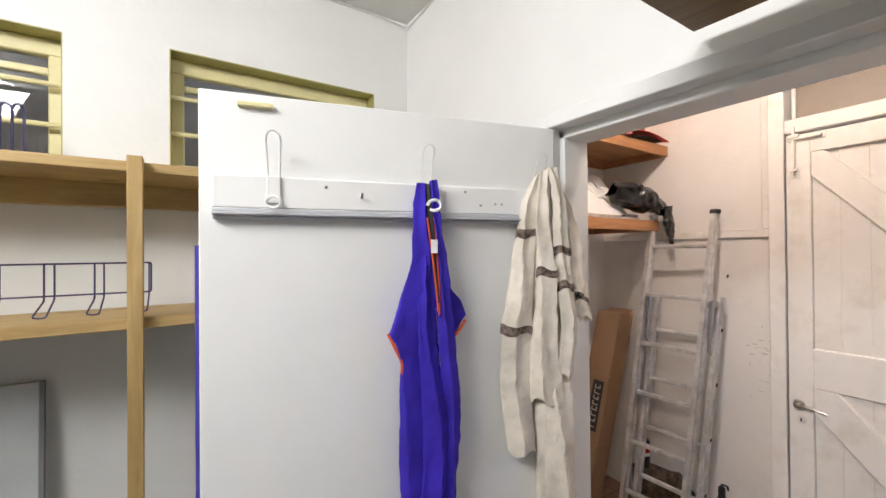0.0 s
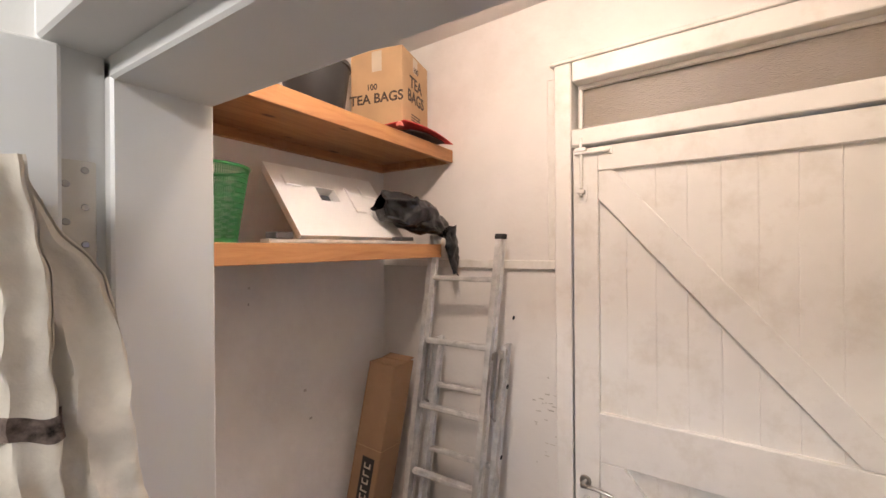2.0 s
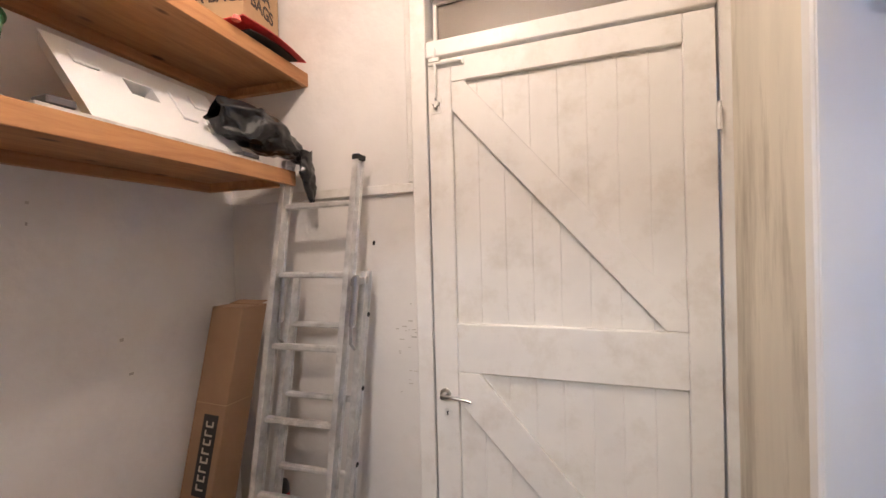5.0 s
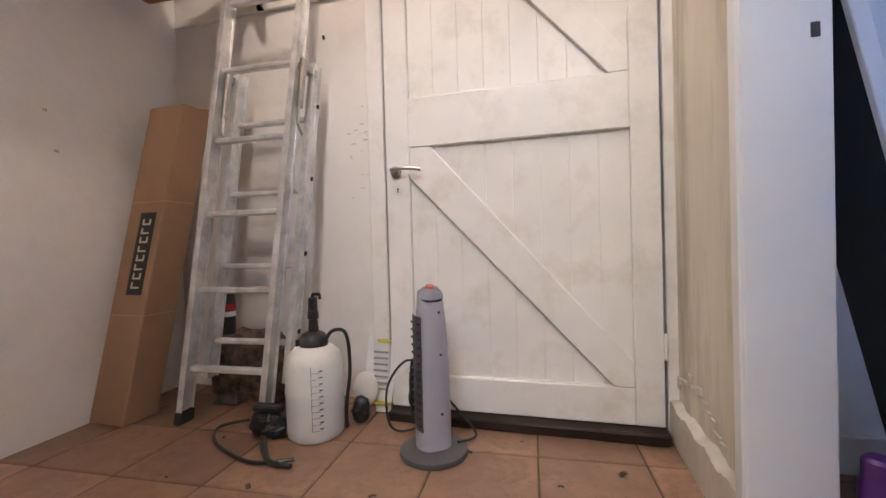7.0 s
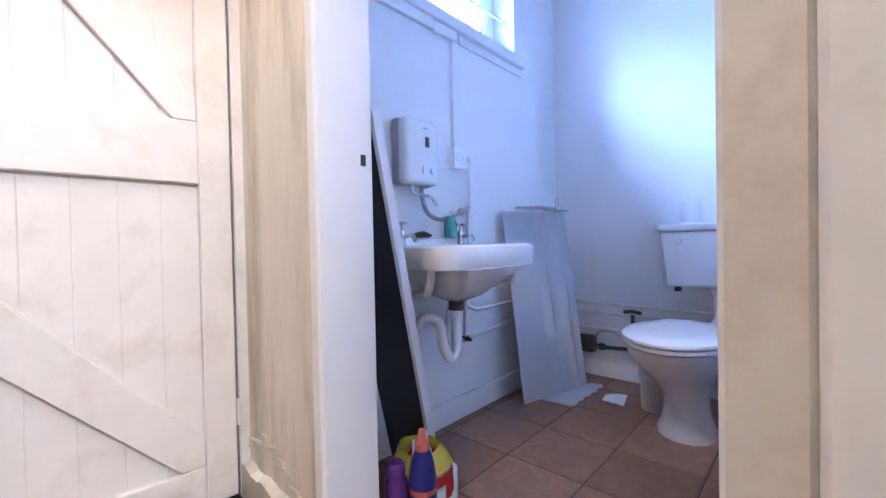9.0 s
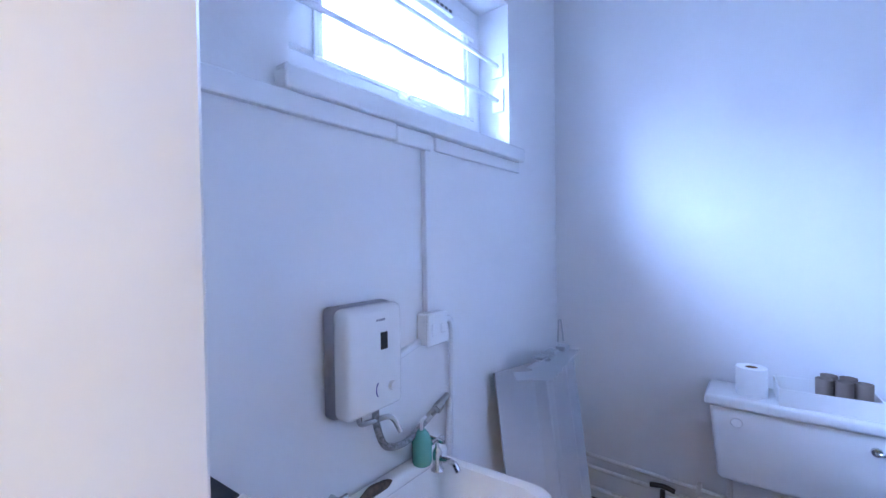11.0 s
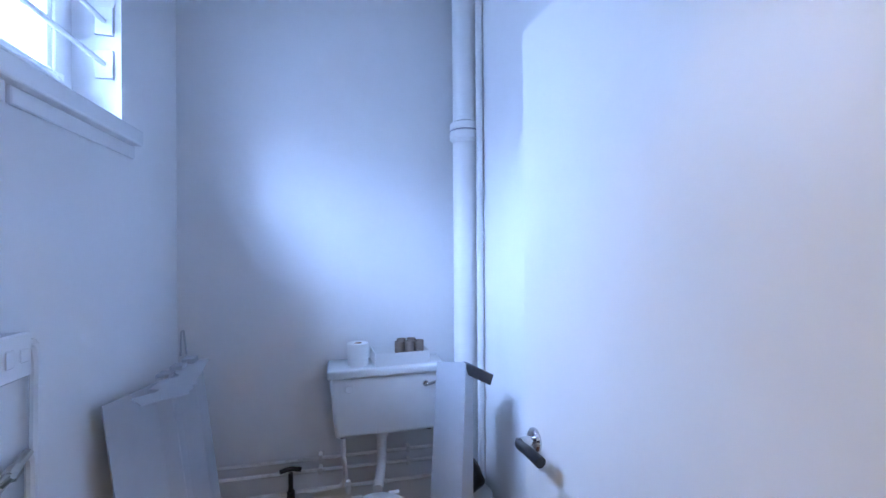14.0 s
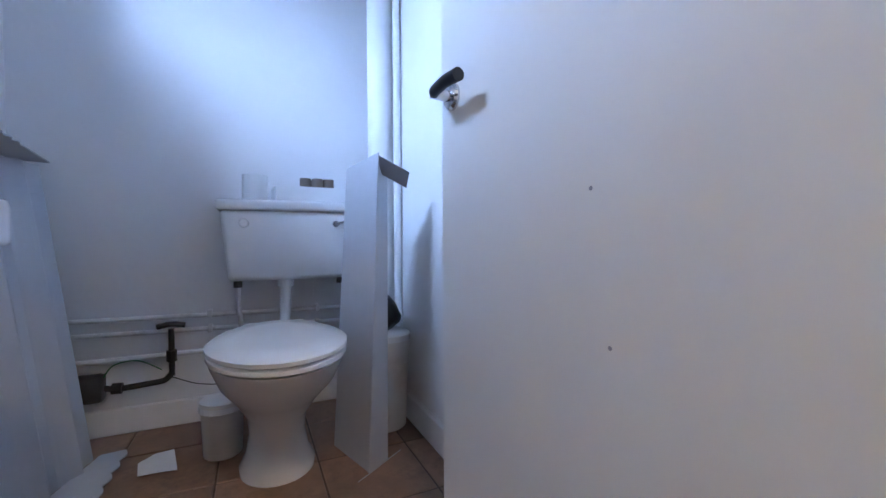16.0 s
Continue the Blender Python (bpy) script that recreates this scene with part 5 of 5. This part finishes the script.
for x in (-0.238, 0.238):
    part("bracket", tube(bent([(x, -0.004, 0.605), (x, -0.19, 0.605), (x, -0.27, 0.618), (x, -0.285, 0.65), (x, -0.29, 0.698)], 0.035), 0.014, 8), PIPEW, bs, "white painted iron bracket", True)
for part_ in [o for o in bs.children if o.name.startswith(("trap", "waste_neck"))]:
    if part_.name.startswith("waste_neck"):
        part_.location = (0, -0.185, 0)
sq = thing("soap_bottle", pose(0.995, 2.125, 0.800, 0, 0, 20), "clear bottle of green hand soap on the basin", "bottle")
part("bottle", lathe([(0.024, 0), (0.027, 0.006), (0.027, 0.06), (0.02, 0.08), (0.011, 0.09)], 18), TEAL, sq, smooth=True)
part("pump", tube(bent([(0, 0, 0.088), (0, 0, 0.115), (0.03, 0, 0.112)], 0.01), 0.005, 8), UPVC, sq, smooth=True)
solid("soap_scraps", crumpled(lambda u, v: Vector((0.83 + 0.05 * math.cos(6.28 * u) * math.sin(3.14 * v), 2.125 + 0.012 * math.sin(6.28 * u) * math.sin(3.14 * v), 0.812 - 0.012 * math.cos(3.14 * v))), 16, 10, 0.006, 3, 40), RUBBLE, "dark bits and pieces on the back of the basin", "clutter", smooth=True)

# board leaning just inside the washroom, near-black for the shade beneath it
foot, head = Vector((0.70, 1.955, 0.0)), Vector((0.366, 1.835, 1.13))
up_ = (head - foot).normalized()
deep = Vector((-0.12, 0.99, 0.07))
deep = (deep - up_ * deep.dot(up_)).normalized()
side = up_.cross(deep)
lp = thing("leaning_shaded_board", Matrix(((up_.x, deep.x, side.x, foot.x), (up_.y, deep.y, side.y, foot.y), (up_.z, deep.z, side.z, foot.z + 0.008), (0, 0, 0, 1))),
           "board with a pale edge leaning inside the doorway, its shaded underside painted near-black", "board")
part("board", box(0.0, 1.17, 0.004, 0.19, -0.012, 0.012, 0.001), SHADEB, lp)
part("edge", box(0.0, 1.17, -0.012, 0.0035, -0.016, 0.016, 0.002), UPVC, lp, "pale edge strip")

# cleaning things inside the doorway
cl = thing("cleaner_bottle", pose(0.462, 1.775, 0), "dark blue cleaner bottle with a pink cap and printed label", "bottle")
part("bottle", lathe([(0.034, 0), (0.037, 0.006), (0.037, 0.16), (0.033, 0.185), (0.028, 0.215), (0.018, 0.238)], 24), NAVY, cl, smooth=True)
part("cap", lathe([(0.019, 0.236), (0.019, 0.255), (0.012, 0.262), (0.009, 0.285), (0.005, 0.29)], 18), PINKP, cl, "pale red cap", True)
part("label", lathe([(0.0375, 0.055), (0.0375, 0.135)], 24, cap=False), NAVY, cl)
part("label_band", lathe([(0.0379, 0.128), (0.0379, 0.142)], 24, cap=False), PINKP, cl, "orange label band")
part("label_band", lathe([(0.0379, 0.045), (0.0379, 0.060)], 24, cap=False), PINKP, cl, "orange label band")
part("label_patch", turned(box(-0.018, 0.018, -0.0385, -0.030, 0.072, 0.108, 0.002), pose(0, 0, 0, 0, 0, -40)), PAPER, cl, "white label patch")
can = thing("aerosol_can", pose(0.405, 1.815, 0), "purple aerosol can with yellow lettering band", "can")
part("can", lathe([(0.028, 0), (0.029, 0.004), (0.029, 0.165), (0.022, 0.178)], 20), PURPLE, can, smooth=True)
part("cap", lathe([(0.024, 0.176), (0.024, 0.205), (0.018, 0.212)], 20), PURPLE, can, smooth=True)
part("label_band", lathe([(0.0294, 0.085), (0.0294, 0.11)], 20, cap=False), YELLOWP, can, "yellow label band")
words("printed_word", "89", 0.022, pose(-0.012, -0.028, 0.097, 90, 0, -22), INK, can, "black numerals")
rp = thing("toilet_roll_pack", pose(0.555, 1.855, 0, 0, 0, 20), "opened pack of toilet rolls in red and yellow film", "packet")
for x, y in ((-0.045, -0.03), (0.05, -0.03), (-0.045, 0.06), (0.05, 0.06)):
    part("roll", lathe([(0.045, 0.0), (0.047, 0.004), (0.047, 0.096), (0.045, 0.10)], 20), PAPER, rp, smooth=True).location = (x, y, 0)
part("film", crumpled(lambda u, v: Vector((0.10 * math.cos(6.28 * u), 0.015 + 0.092 * math.sin(6.28 * u), 0.055 + 0.075 * v)), 32, 8, 0.008, 5, 14), REDP, rp, "red printed film", True)
part("film_top", crumpled(lambda u, v: Vector((0.10 * math.cos(6.28 * u) * (1 - 0.35 * v), 0.02 + 0.092 * math.sin(6.28 * u) * (1 - 0.35 * v), 0.125 + 0.065 * v)), 32, 8, 0.014, 7, 12), YELLOWP, rp, "yellow printed film", True)
for x, y in ((-0.03, 0.02), (0.04, 0.02)):
    part("bottle_neck", lathe([(0.02, 0.10), (0.02, 0.15), (0.008, 0.17), (0.008, 0.21)], 14), HDPE, rp, smooth=True).location = (x, y, 0)

# folded corrugated boards
cb = thing("folded_board_tall", pose(1.40, 2.03, 0.0), "grey corrugated plastic board with folded end flaps leaning on the wall", "board", "folded grey boards")


def fluted(u, v):
    x = 0.46 * u
    ridge = 0.022 * max(0, 1 - abs(u - 0.52) / 0.09) + 0.028 * max(0, 1 - abs(u - 0.78) / 0.10)
    y = -0.11 * u + 0.115 * v * (1 - 0.1 * u) - ridge * (1.1 - 0.2 * v)
    return Vector((x * (1.0 - 0.08 * v) + 0.01 * v, y, 0.93 * v))


part("sheet", grid(46, 10, fluted, 0.005), CORRU, cb)


def scallop(u, v, n=5):
    return Vector((0.10 + 0.37 * u, -0.035 - 0.09 * u - 0.15 * v * (1 - 0.55 * u) - 0.012 * abs(math.sin(n * math.pi * u)) * (v > 0.9), 0.003 + 0.004 * v))


part("bottom_flap", grid(40, 6, scallop, 0.004), CORRU, cb, "folded bottom flap with a scalloped cut edge")
part("top_flap", turned(prism([(0.02, -0.05), (-0.045, 0.0), (0.0, 0.06), (0.02, 0.095), (0.05, 0.085), (0.07, 0.092), (0.10, 0.078), (0.12, 0.085), (0.16, 0.07), (0.21, 0.065), (0.44, 0.03), (0.40, -0.04), (0.27, -0.035), (0.235, -0.002), (0.21, -0.002), (0.18, -0.035), (0.10, -0.038), (0.085, -0.005), (0.06, -0.008)], 0.938, 0.942), pose(0, 0, 0, 90)), CORRU, cb, "folded top flap with a notched edge")
part("tab", tube(bent([(0.535, 0.10, 0.935), (0.56, 0.105, 1.03), (0.585, 0.105, 1.03), (0.59, 0.095, 0.93)], 0.008), 0.004, 6), CORRU, cb, "thin upright wire tab")
for i, u in enumerate((0.2, 0.42, 0.63)):
    part("flute_end", box(0.12 + 0.38 * u, 0.17 + 0.38 * u, 0.03 - 0.05 * u, 0.07 - 0.05 * u, 0.945, 0.956 + 0.004 * i, 0.002), CORRU, cb, "open flute end")

cr = thing("folded_board_narrow", pose(1.50, 1.10, 0.0), "narrow folded grey board standing beside the toilet", "board", "folded grey boards")
part("sheet", grid(2, 8, lambda u, v: Vector((0.115 - 0.215 * u * (1 - 0.30 * v) - 0.035 * v, 0.105 - 0.065 * u - 0.045 * v, 0.002 + (0.935 + 0.03 * u) * v)), 0.004), CORRU, cr)
part("side", grid(2, 8, lambda u, v: Vector((-0.10 + 0.05 * v + 0.055 * u, 0.04 - 0.045 * v - 0.075 * u * (1 - 0.3 * v), 0.002 + (0.965 - 0.03 * u) * v)), 0.004), CORRU, cr)
part("top_flap", grid(4, 3, lambda u, v: Vector((-0.05 - 0.01 * u + 0.03 * v, -0.01 - 0.10 * u, 0.965 - 0.05 * u - 0.045 * v)), 0.003), CORRUD, cr, "dark bent top flap")
part("bottom_flap", grid(8, 3, lambda u, v: Vector((-0.11 - 0.02 * v + 0.10 * u, 0.05 + 0.03 * v - 0.14 * u, 0.003)), 0.003), CORRU, cr, "pale foot flap on the floor")

# toilet
wc = thing("toilet", pose(1.46, 1.385, 0), "white ceramic toilet with closed lid", "toilet")


def oval(cx, rx_front, rx_back, ry, z, n=32, flat=0.0):
    out = []
    for i in range(n):
        a = 2 * math.pi * i / n
        c, s = math.cos(a), math.sin(a)
        rx = rx_back if c > 0 else rx_front
        out.append((cx + rx * c, ry * s * (1 - 0.12 * max(0, c)), z))
    return out


def lofted(levels):
    bm = bmesh.new()
    loops = [[bm.verts.new(p) for p in ring] for ring in levels]
    for a, b in zip(loops, loops[1:]):
        for i in range(len(a)):
            bm.faces.new((a[i], a[(i + 1) % len(a)], b[(i + 1) % len(a)], b[i]))
    bm.faces.new(loops[0][::-1])
    bm.faces.new(loops[-1])
    return bm


part("pan", lofted([oval(0.11, 0.12, 0.14, 0.108, 0.0), oval(0.11, 0.122, 0.14, 0.110, 0.02), oval(0.11, 0.105, 0.13, 0.090, 0.06), oval(0.11, 0.10, 0.13, 0.080, 0.12), oval(0.09, 0.115, 0.14, 0.085, 0.18),
                    oval(0.04, 0.15, 0.18, 0.115, 0.25), oval(-0.02, 0.20, 0.24, 0.150, 0.32), oval(-0.04, 0.235, 0.25, 0.168, 0.375), oval(-0.045, 0.245, 0.25, 0.172, 0.395)]), CERAMIC, wc, smooth=True)
part("seat", lofted([oval(-0.045, 0.238, 0.235, 0.168, 0.398), oval(-0.045, 0.248, 0.245, 0.177, 0.401), oval(-0.045, 0.248, 0.245, 0.177, 0.411), oval(-0.045, 0.243, 0.24, 0.172, 0.414)]), ENAMEL, wc, smooth=True)
part("lid", lofted([oval(-0.045, 0.243, 0.245, 0.172, 0.417), oval(-0.045, 0.250, 0.25, 0.179, 0.421), oval(-0.045, 0.250, 0.25, 0.179, 0.430), oval(-0.045, 0.238, 0.24, 0.168, 0.438), oval(-0.04, 0.16, 0.17, 0.11, 0.442)]), ENAMEL, wc, smooth=True)
part("spigot", tube(bent([(0.22, 0, 0.19), (0.36, 0, 0.17), (0.50, 0, 0.16)], 0.05), 0.055, 16), CERAMIC, wc, smooth=True)
for y in (-0.07, 0.07):
    part("hinge", tube([(0.195, y - 0.02, 0.425), (0.195, y + 0.02, 0.425)], 0.010, 10), ENAMEL, wc, smooth=True)

cs = thing("cistern", pose(WE, 1.31, 0.55), "white plastic low-level cistern on the wall", "cistern")
bm = box(-0.185, -0.004, -0.245, 0.245, 0.0, 0.262, 0.018, seg=3)
for v in bm.verts:
    k = 0.90 + 0.10 * max(0, min(1, v.co.z / 0.26))
    v.co.y *= k
    v.co.x = -0.004 + (v.co.x + 0.004) * k
part("tank", bm, ENAMEL, cs, smooth=True)
part("lid", box(-0.198, -0.004, -0.256, 0.256, 0.262, 0.302, 0.012, seg=3), ENAMEL, cs, smooth=True)
lv = part("flush_lever", tube(bent([(-0.17, -0.165, 0.215), (-0.205, -0.165, 0.215), (-0.208, -0.21, 0.226), (-0.205, -0.235, 0.232)], 0.012), 0.0065, 8), CHROME, cs, "chrome flush lever", True)
part("lever_boss", turned(lathe([(0.014, 0), (0.012, 0.01)], 16), pose(-0.180, -0.165, 0.215, 0, -90)), CHROME, lv)
part("blank_plug", turned(lathe([(0.017, 0), (0.015, 0.004)], 20), pose(-0.183, 0.165, 0.215, 0, -90)), ENAMEL, cs)
part("flush_pipe", tube(bent([(-0.09, 0.02, 0.004), (-0.09, 0.02, -0.16), (-0.22, 0.05, -0.20)], 0.04), 0.021, 14), UPVC, cs, "white flush pipe", True)
part("flush_nut", lathe([(0.030, -0.03), (0.030, 0.0)], 14), UPVC, cs).location = (-0.09, 0.02, 0)
part("inlet_nut", lathe([(0.016, -0.03), (0.016, 0.0)], 10), IRON, cs).location = (-0.08, 0.19, 0)
part("overflow_nut", lathe([(0.016, -0.03), (0.016, 0.0)], 10), IRON, cs).location = (-0.08, -0.20, 0)
part("inlet_pipe", tube(bent([(-0.08, 0.19, -0.03), (-0.08, 0.19, -0.12), (-0.055, 0.185, -0.14), (-0.05, 0.18, -0.23), (-0.04, 0.20, -0.27), (-0.04, 0.35, -0.272)], 0.02), 0.009, 8), PIPEW, cs, "painted inlet pipe", True)
part("white_valve", lathe([(0.013, -0.27), (0.011, -0.245), (0.014, -0.235), (0.010, -0.22)], 12), UPVC, cs).location = (-0.09, 0.17, 0.0)

rl = thing("toilet_roll", pose(1.925, 1.435, 0.852), "white toilet roll standing on the cistern", "toilet roll")
part("roll", lathe([(0.018, 0.0), (0.044, 0.0), (0.045, 0.004), (0.045, 0.092), (0.044, 0.096), (0.018, 0.096), (0.018, 0.0)], 28, cap=False), PAPER, rl, smooth=True)
part("core", lathe([(0.0185, 0.001), (0.0185, 0.095), (0.0165, 0.095), (0.0165, 0.001)], 20, cap=False), CARD, rl)
ty = thing("card_tray", pose(1.945, 1.25, 0.852, 0, 0, 4), "white card tray holding empty roll cores", "tray")
for a in ((-0.08, 0.08, -0.12, 0.12, 0.0, 0.003), (-0.08, -0.077, -0.12, 0.12, 0.003, 0.055), (0.077, 0.08, -0.12, 0.12, 0.003, 0.055), (-0.077, 0.077, -0.12, -0.117, 0.003, 0.055), (-0.077, 0.077, 0.117, 0.12, 0.003, 0.055)):
    part("side", box(*a), PAPER, ty)
for i, (x, y) in enumerate(((-0.03, -0.085), (-0.035, -0.04), (-0.028, 0.005), (0.02, -0.06), (0.025, -0.015))):
    part("roll_core", lathe([(0.021, 0.003), (0.021, 0.093), (0.0195, 0.093), (0.0195, 0.003)], 18, cap=False), CORE, ty, "grey-brown cardboard roll core", True).location = (x, y, 0)

# pipes on the wall behind the toilet
for i, (z0, z1, r) in enumerate(((0.425, 0.405, 0.009), (0.372, 0.345, 0.009), (0.275, 0.262, 0.010))):
    solid("wall_pipe", tube([(WE - 0.028, WN, z0), (WE - 0.028, WN - 0.55, (z0 + z1) / 2 + 0.004 * i), (WE - 0.028, 0.96, z1)], r, 8), PIPEW, "white painted copper pipe run low on the wall", "pipe", "low pipes", smooth=True)
for y, z in ((1.60, 0.42), (1.20, 0.41), (1.60, 0.362), (1.20, 0.35)):
    solid("pipe_clip", box(WE - 0.04, WE - 0.002, y - 0.008, y + 0.008, z - 0.014, z + 0.014, 0.002), PIPEW, "white painted pipe clip", "pipe clip", "pipe clips")
vl = thing("stop_tap", pose(WE - 0.045, 1.725, 0.0), "dark brass stop tap and pump fitting with a green wire", "valve")
bm = tube([(0, 0, 0.20), (0, 0, 0.375)], 0.010, 8)
tube([(0, 0, 0.255), (0, 0, 0.295)], 0.017, 8, bm)
part("spindle", bm, IRON, vl, smooth=True)
part("handle", tube([(0, -0.045, 0.385), (0, -0.01, 0.392), (0, 0.01, 0.392), (0, 0.045, 0.385)], 0.010, 8), IRON, vl, smooth=True)
bm = tube(bent([(0, 0, 0.21), (0, 0.02, 0.185), (0, 0.16, 0.175), (0, 0.21, 0.185)], 0.02), 0.011, 8)
tube([(0, 0.15, 0.177), (0, 0.18, 0.179)], 0.020, 8, bm)
part("run", bm, IRON, vl, smooth=True)
part("pump_body", box(-0.03, 0.03, 0.20, 0.30, 0.14, 0.235, 0.014, seg=2), IRON, vl, smooth=True)
part("green_wire", tube(smooth_line([(-0.01, 0.20, 0.225), (-0.012, 0.17, 0.265), (-0.012, 0.10, 0.272), (-0.01, 0.03, 0.23)], 5), 0.0025, 6), GREEN, vl, "green earth wire", True)
part("thin_wire", tube(smooth_line([(-0.012, 0.0, 0.20), (-0.02, -0.08, 0.165), (-0.02, -0.16, 0.15)], 5), 0.002, 6), IRON, vl)
so = thing("soil_pipe", pose(1.880, 0.950, 0), "white painted soil pipe with a ringed collar in the corner", "pipe")
part("pipe", lathe([(0.056, 0.0), (0.056, 1.840), (0.070, 1.855), (0.070, 1.885), (0.067, 1.888), (0.067, 1.898), (0.070, 1.901), (0.070, 1.925), (0.056, 1.935), (0.056, HW)], 28), SOILP, so, smooth=True)
part("joint_ring", lathe([(0.0705, 1.888), (0.0705, 1.894)], 28, cap=False), GREYTRIM, so)
part("bracket", box(0.0, 0.055, -0.09, -0.05, 1.875, 1.905, 0.004), GREYTRIM, so)
solid("riser_pipe", tube([(1.80, 0.908, 0.0), (1.80, 0.908, HW)], 0.016, 10), SOILP, "thin white riser pipe beside the soil pipe", "pipe", smooth=True)
bu = thing("white_tub", pose(1.70, 1.00, 0), "white plastic tub behind the folded board", "tub")
part("tub", lathe([(0.075, 0), (0.08, 0.005), (0.092, 0.30), (0.096, 0.30), (0.096, 0.33), (0.09, 0.335)], 28), HDPE, bu, smooth=True)
part("lid", lathe([(0.098, 0.33), (0.098, 0.35), (0.09, 0.355)], 28), UPVC, bu, smooth=True)
part("bag", crumpled(lambda u, v: Vector((0.06 * math.cos(6.28 * u) * math.sin(3.14 * v), 0.06 * math.sin(6.28 * u) * math.sin(3.14 * v), 0.42 - 0.065 * math.cos(3.14 * v))), 18, 12, 0.015, 3, 18), BAGP, bu, smooth=True)
bh = thing("brush_holder", pose(1.73, 1.545, 0), "white plastic toilet brush tub beside the pan", "brush holder")
part("tub", lathe([(0.055, 0), (0.058, 0.004), (0.064, 0.16), (0.068, 0.165), (0.066, 0.18)], 24), HDPE, bh, smooth=True)
part("rim", lathe([(0.069, 0.15), (0.069, 0.168)], 24, cap=False), UPVC, bh)
solid("paper_scrap", grid(6, 6, lambda u, v: Vector((1.67 + 0.15 * u, 1.665 + 0.10 * v + 0.03 * u, 0.003 + 0.004 * math.sin(3 * u + 2 * v))), 0.001), PAPER, "white paper scrap on the tiles", "paper")
sc = bmesh.new()
box(WE - 0.004, WE, 1.13, 1.21, 0.445, 0.53, bm=sc)
box(WE - 0.004, WE, 1.38, 1.45, 0.455, 0.54, bm=sc)
solid("trim_patch", sc, WASHROOM, "painted-over blanking plates low on the wall", "trim", kind="structure")

# washroom door
WLEAF = Matrix(((0.9984, -0.056, 0, 0.300), (0.056, 0.9984, 0, 1.083), (0, 0, 1, 0.006), (0, 0, 0, 1)))
wd = thing("door_washroom", WLEAF, "white flush washroom door standing open", "door", kind="structure")
part("panel", box(0.0, 0.622, -0.04, 0.0, 0, 1.828, 0.003), LEAFW, wd)
bm = turned(lathe([(0.024, 0), (0.024, 0.004), (0.020, 0.009), (0.010, 0.011), (0.009, 0.043)], 20), pose(0, 0, 0, -90))
hd = part("door_handle", bm, CHROME, wd, "chrome and black lever handle", True)
hd.location = (0.575, 0, 0.95)
part("lever", tube(bent([(0, 0.038, 0), (-0.01, 0.044, 0.0), (-0.05, 0.044, 0.004), (-0.09, 0.042, 0.002)], 0.012), lambda t: 0.009 + 0.002 * t, 12), BLACKP, hd, "black lever grip", True)
for x, z in ((0.261, 0.751), (0.234, 0.574)):
    part("scuff", turned(lathe([(0.0028, 0), (0.002, 0.0006)], 8), pose(x, 0.0, z, -90)), GREYTRIM, wd)

# marks on the lobby walls
mk = random.Random(11)
for i in range(46):
    if i < 26:
        x, z, w, h = mk.gauss(-0.875, 0.028), mk.gauss(0.98, 0.13), mk.uniform(0.004, 0.022), mk.uniform(0.002, 0.006)
    else:
        x, z, w, h = mk.uniform(-0.792, -0.784), mk.uniform(0.25, 1.6), mk.uniform(0.003, 0.006), mk.uniform(0.008, 0.03)
    solid("scuff_mark", box(x, x + w, YN - 0.0012, YN - 0.0002, z, z + h), SWEEP, "small dark scuff on the painted wall", "scuff mark", "scuffs beside the door", "structure").matrix_world = TWIST
for i in range(9):
    y, z = mk.uniform(1.3, 2.3), mk.uniform(0.5, 1.7)
    solid("scuff_mark", box(XW + 0.0002, XW + 0.0012, y, y + mk.uniform(0.004, 0.02), z, z + mk.uniform(0.004, 0.012)), SWEEP, "small dark scuff on the painted wall", "scuff mark", "scuffs on the shelf wall", "structure")
bm = bmesh.new()
pr = random.Random(2)
for i in range(40):
    y = 1.05 + i * 0.028
    box(WE - 0.0012, WE - 0.0004, y, y + 0.029, HW - 0.012 + pr.uniform(-0.004, 0.004), HW - 0.0095 + pr.uniform(-0.003, 0.004), bm=bm)
solid("trim_crack", bm, GREYTRIM, "hairline crack along the ceiling edge", "crack", kind="structure")

# crumbs on the tiles
lf = random.Random(5)
for i in range(14):
    x, y = lf.uniform(-1.2, 0.1), lf.uniform(1.75, 2.25)
    s = lf.uniform(0.004, 0.013)
    bm = grid(3, 2, lambda u, v: Vector(((u - 0.5) * s * 2.2, (v - 0.5) * s, 0.001 + 0.3 * s * math.sin(3 * u))), 0.0008)
    ob = solid("dry_leaf_crumb", bm, RUBBLE, "crumb of dry brown leaf on the tiles", "leaf litter", "leaf crumbs on the floor")
    ob.matrix_world = pose(x, y, 0.0005, 0, 0, lf.uniform(0, 360))

# floor tiles
T = 0.2885
tile_mesh = bpy.data.meshes.new("tile")
bm = box(-T / 2 + 0.003, T / 2 - 0.003, -T / 2 + 0.003, T / 2 - 0.003, -0.012, 0.0, 0.0025)
bm.to_mesh(tile_mesh)
bm.free()
tile_mesh.materials.append(TILE)
tr = random.Random(7)
for i in range(-6, 8):
    for j in range(-5, 2):
        cx, cy = -0.19 + (i + 0.5) * T, 2.132 + (j + 0.5) * T
        if not (XW - 0.2 < cx < WE + 0.2 and WS - 0.2 < cy < YN + 0.2):
            continue
        ob = new("tile", tile_mesh)
        ob.parent = floor
        ob.matrix_basis = pose(cx, cy, tr.uniform(-0.0012, 0.0), tr.uniform(-0.15, 0.15), tr.uniform(-0.15, 0.15), tr.choice((0, 90, 180, 270)))
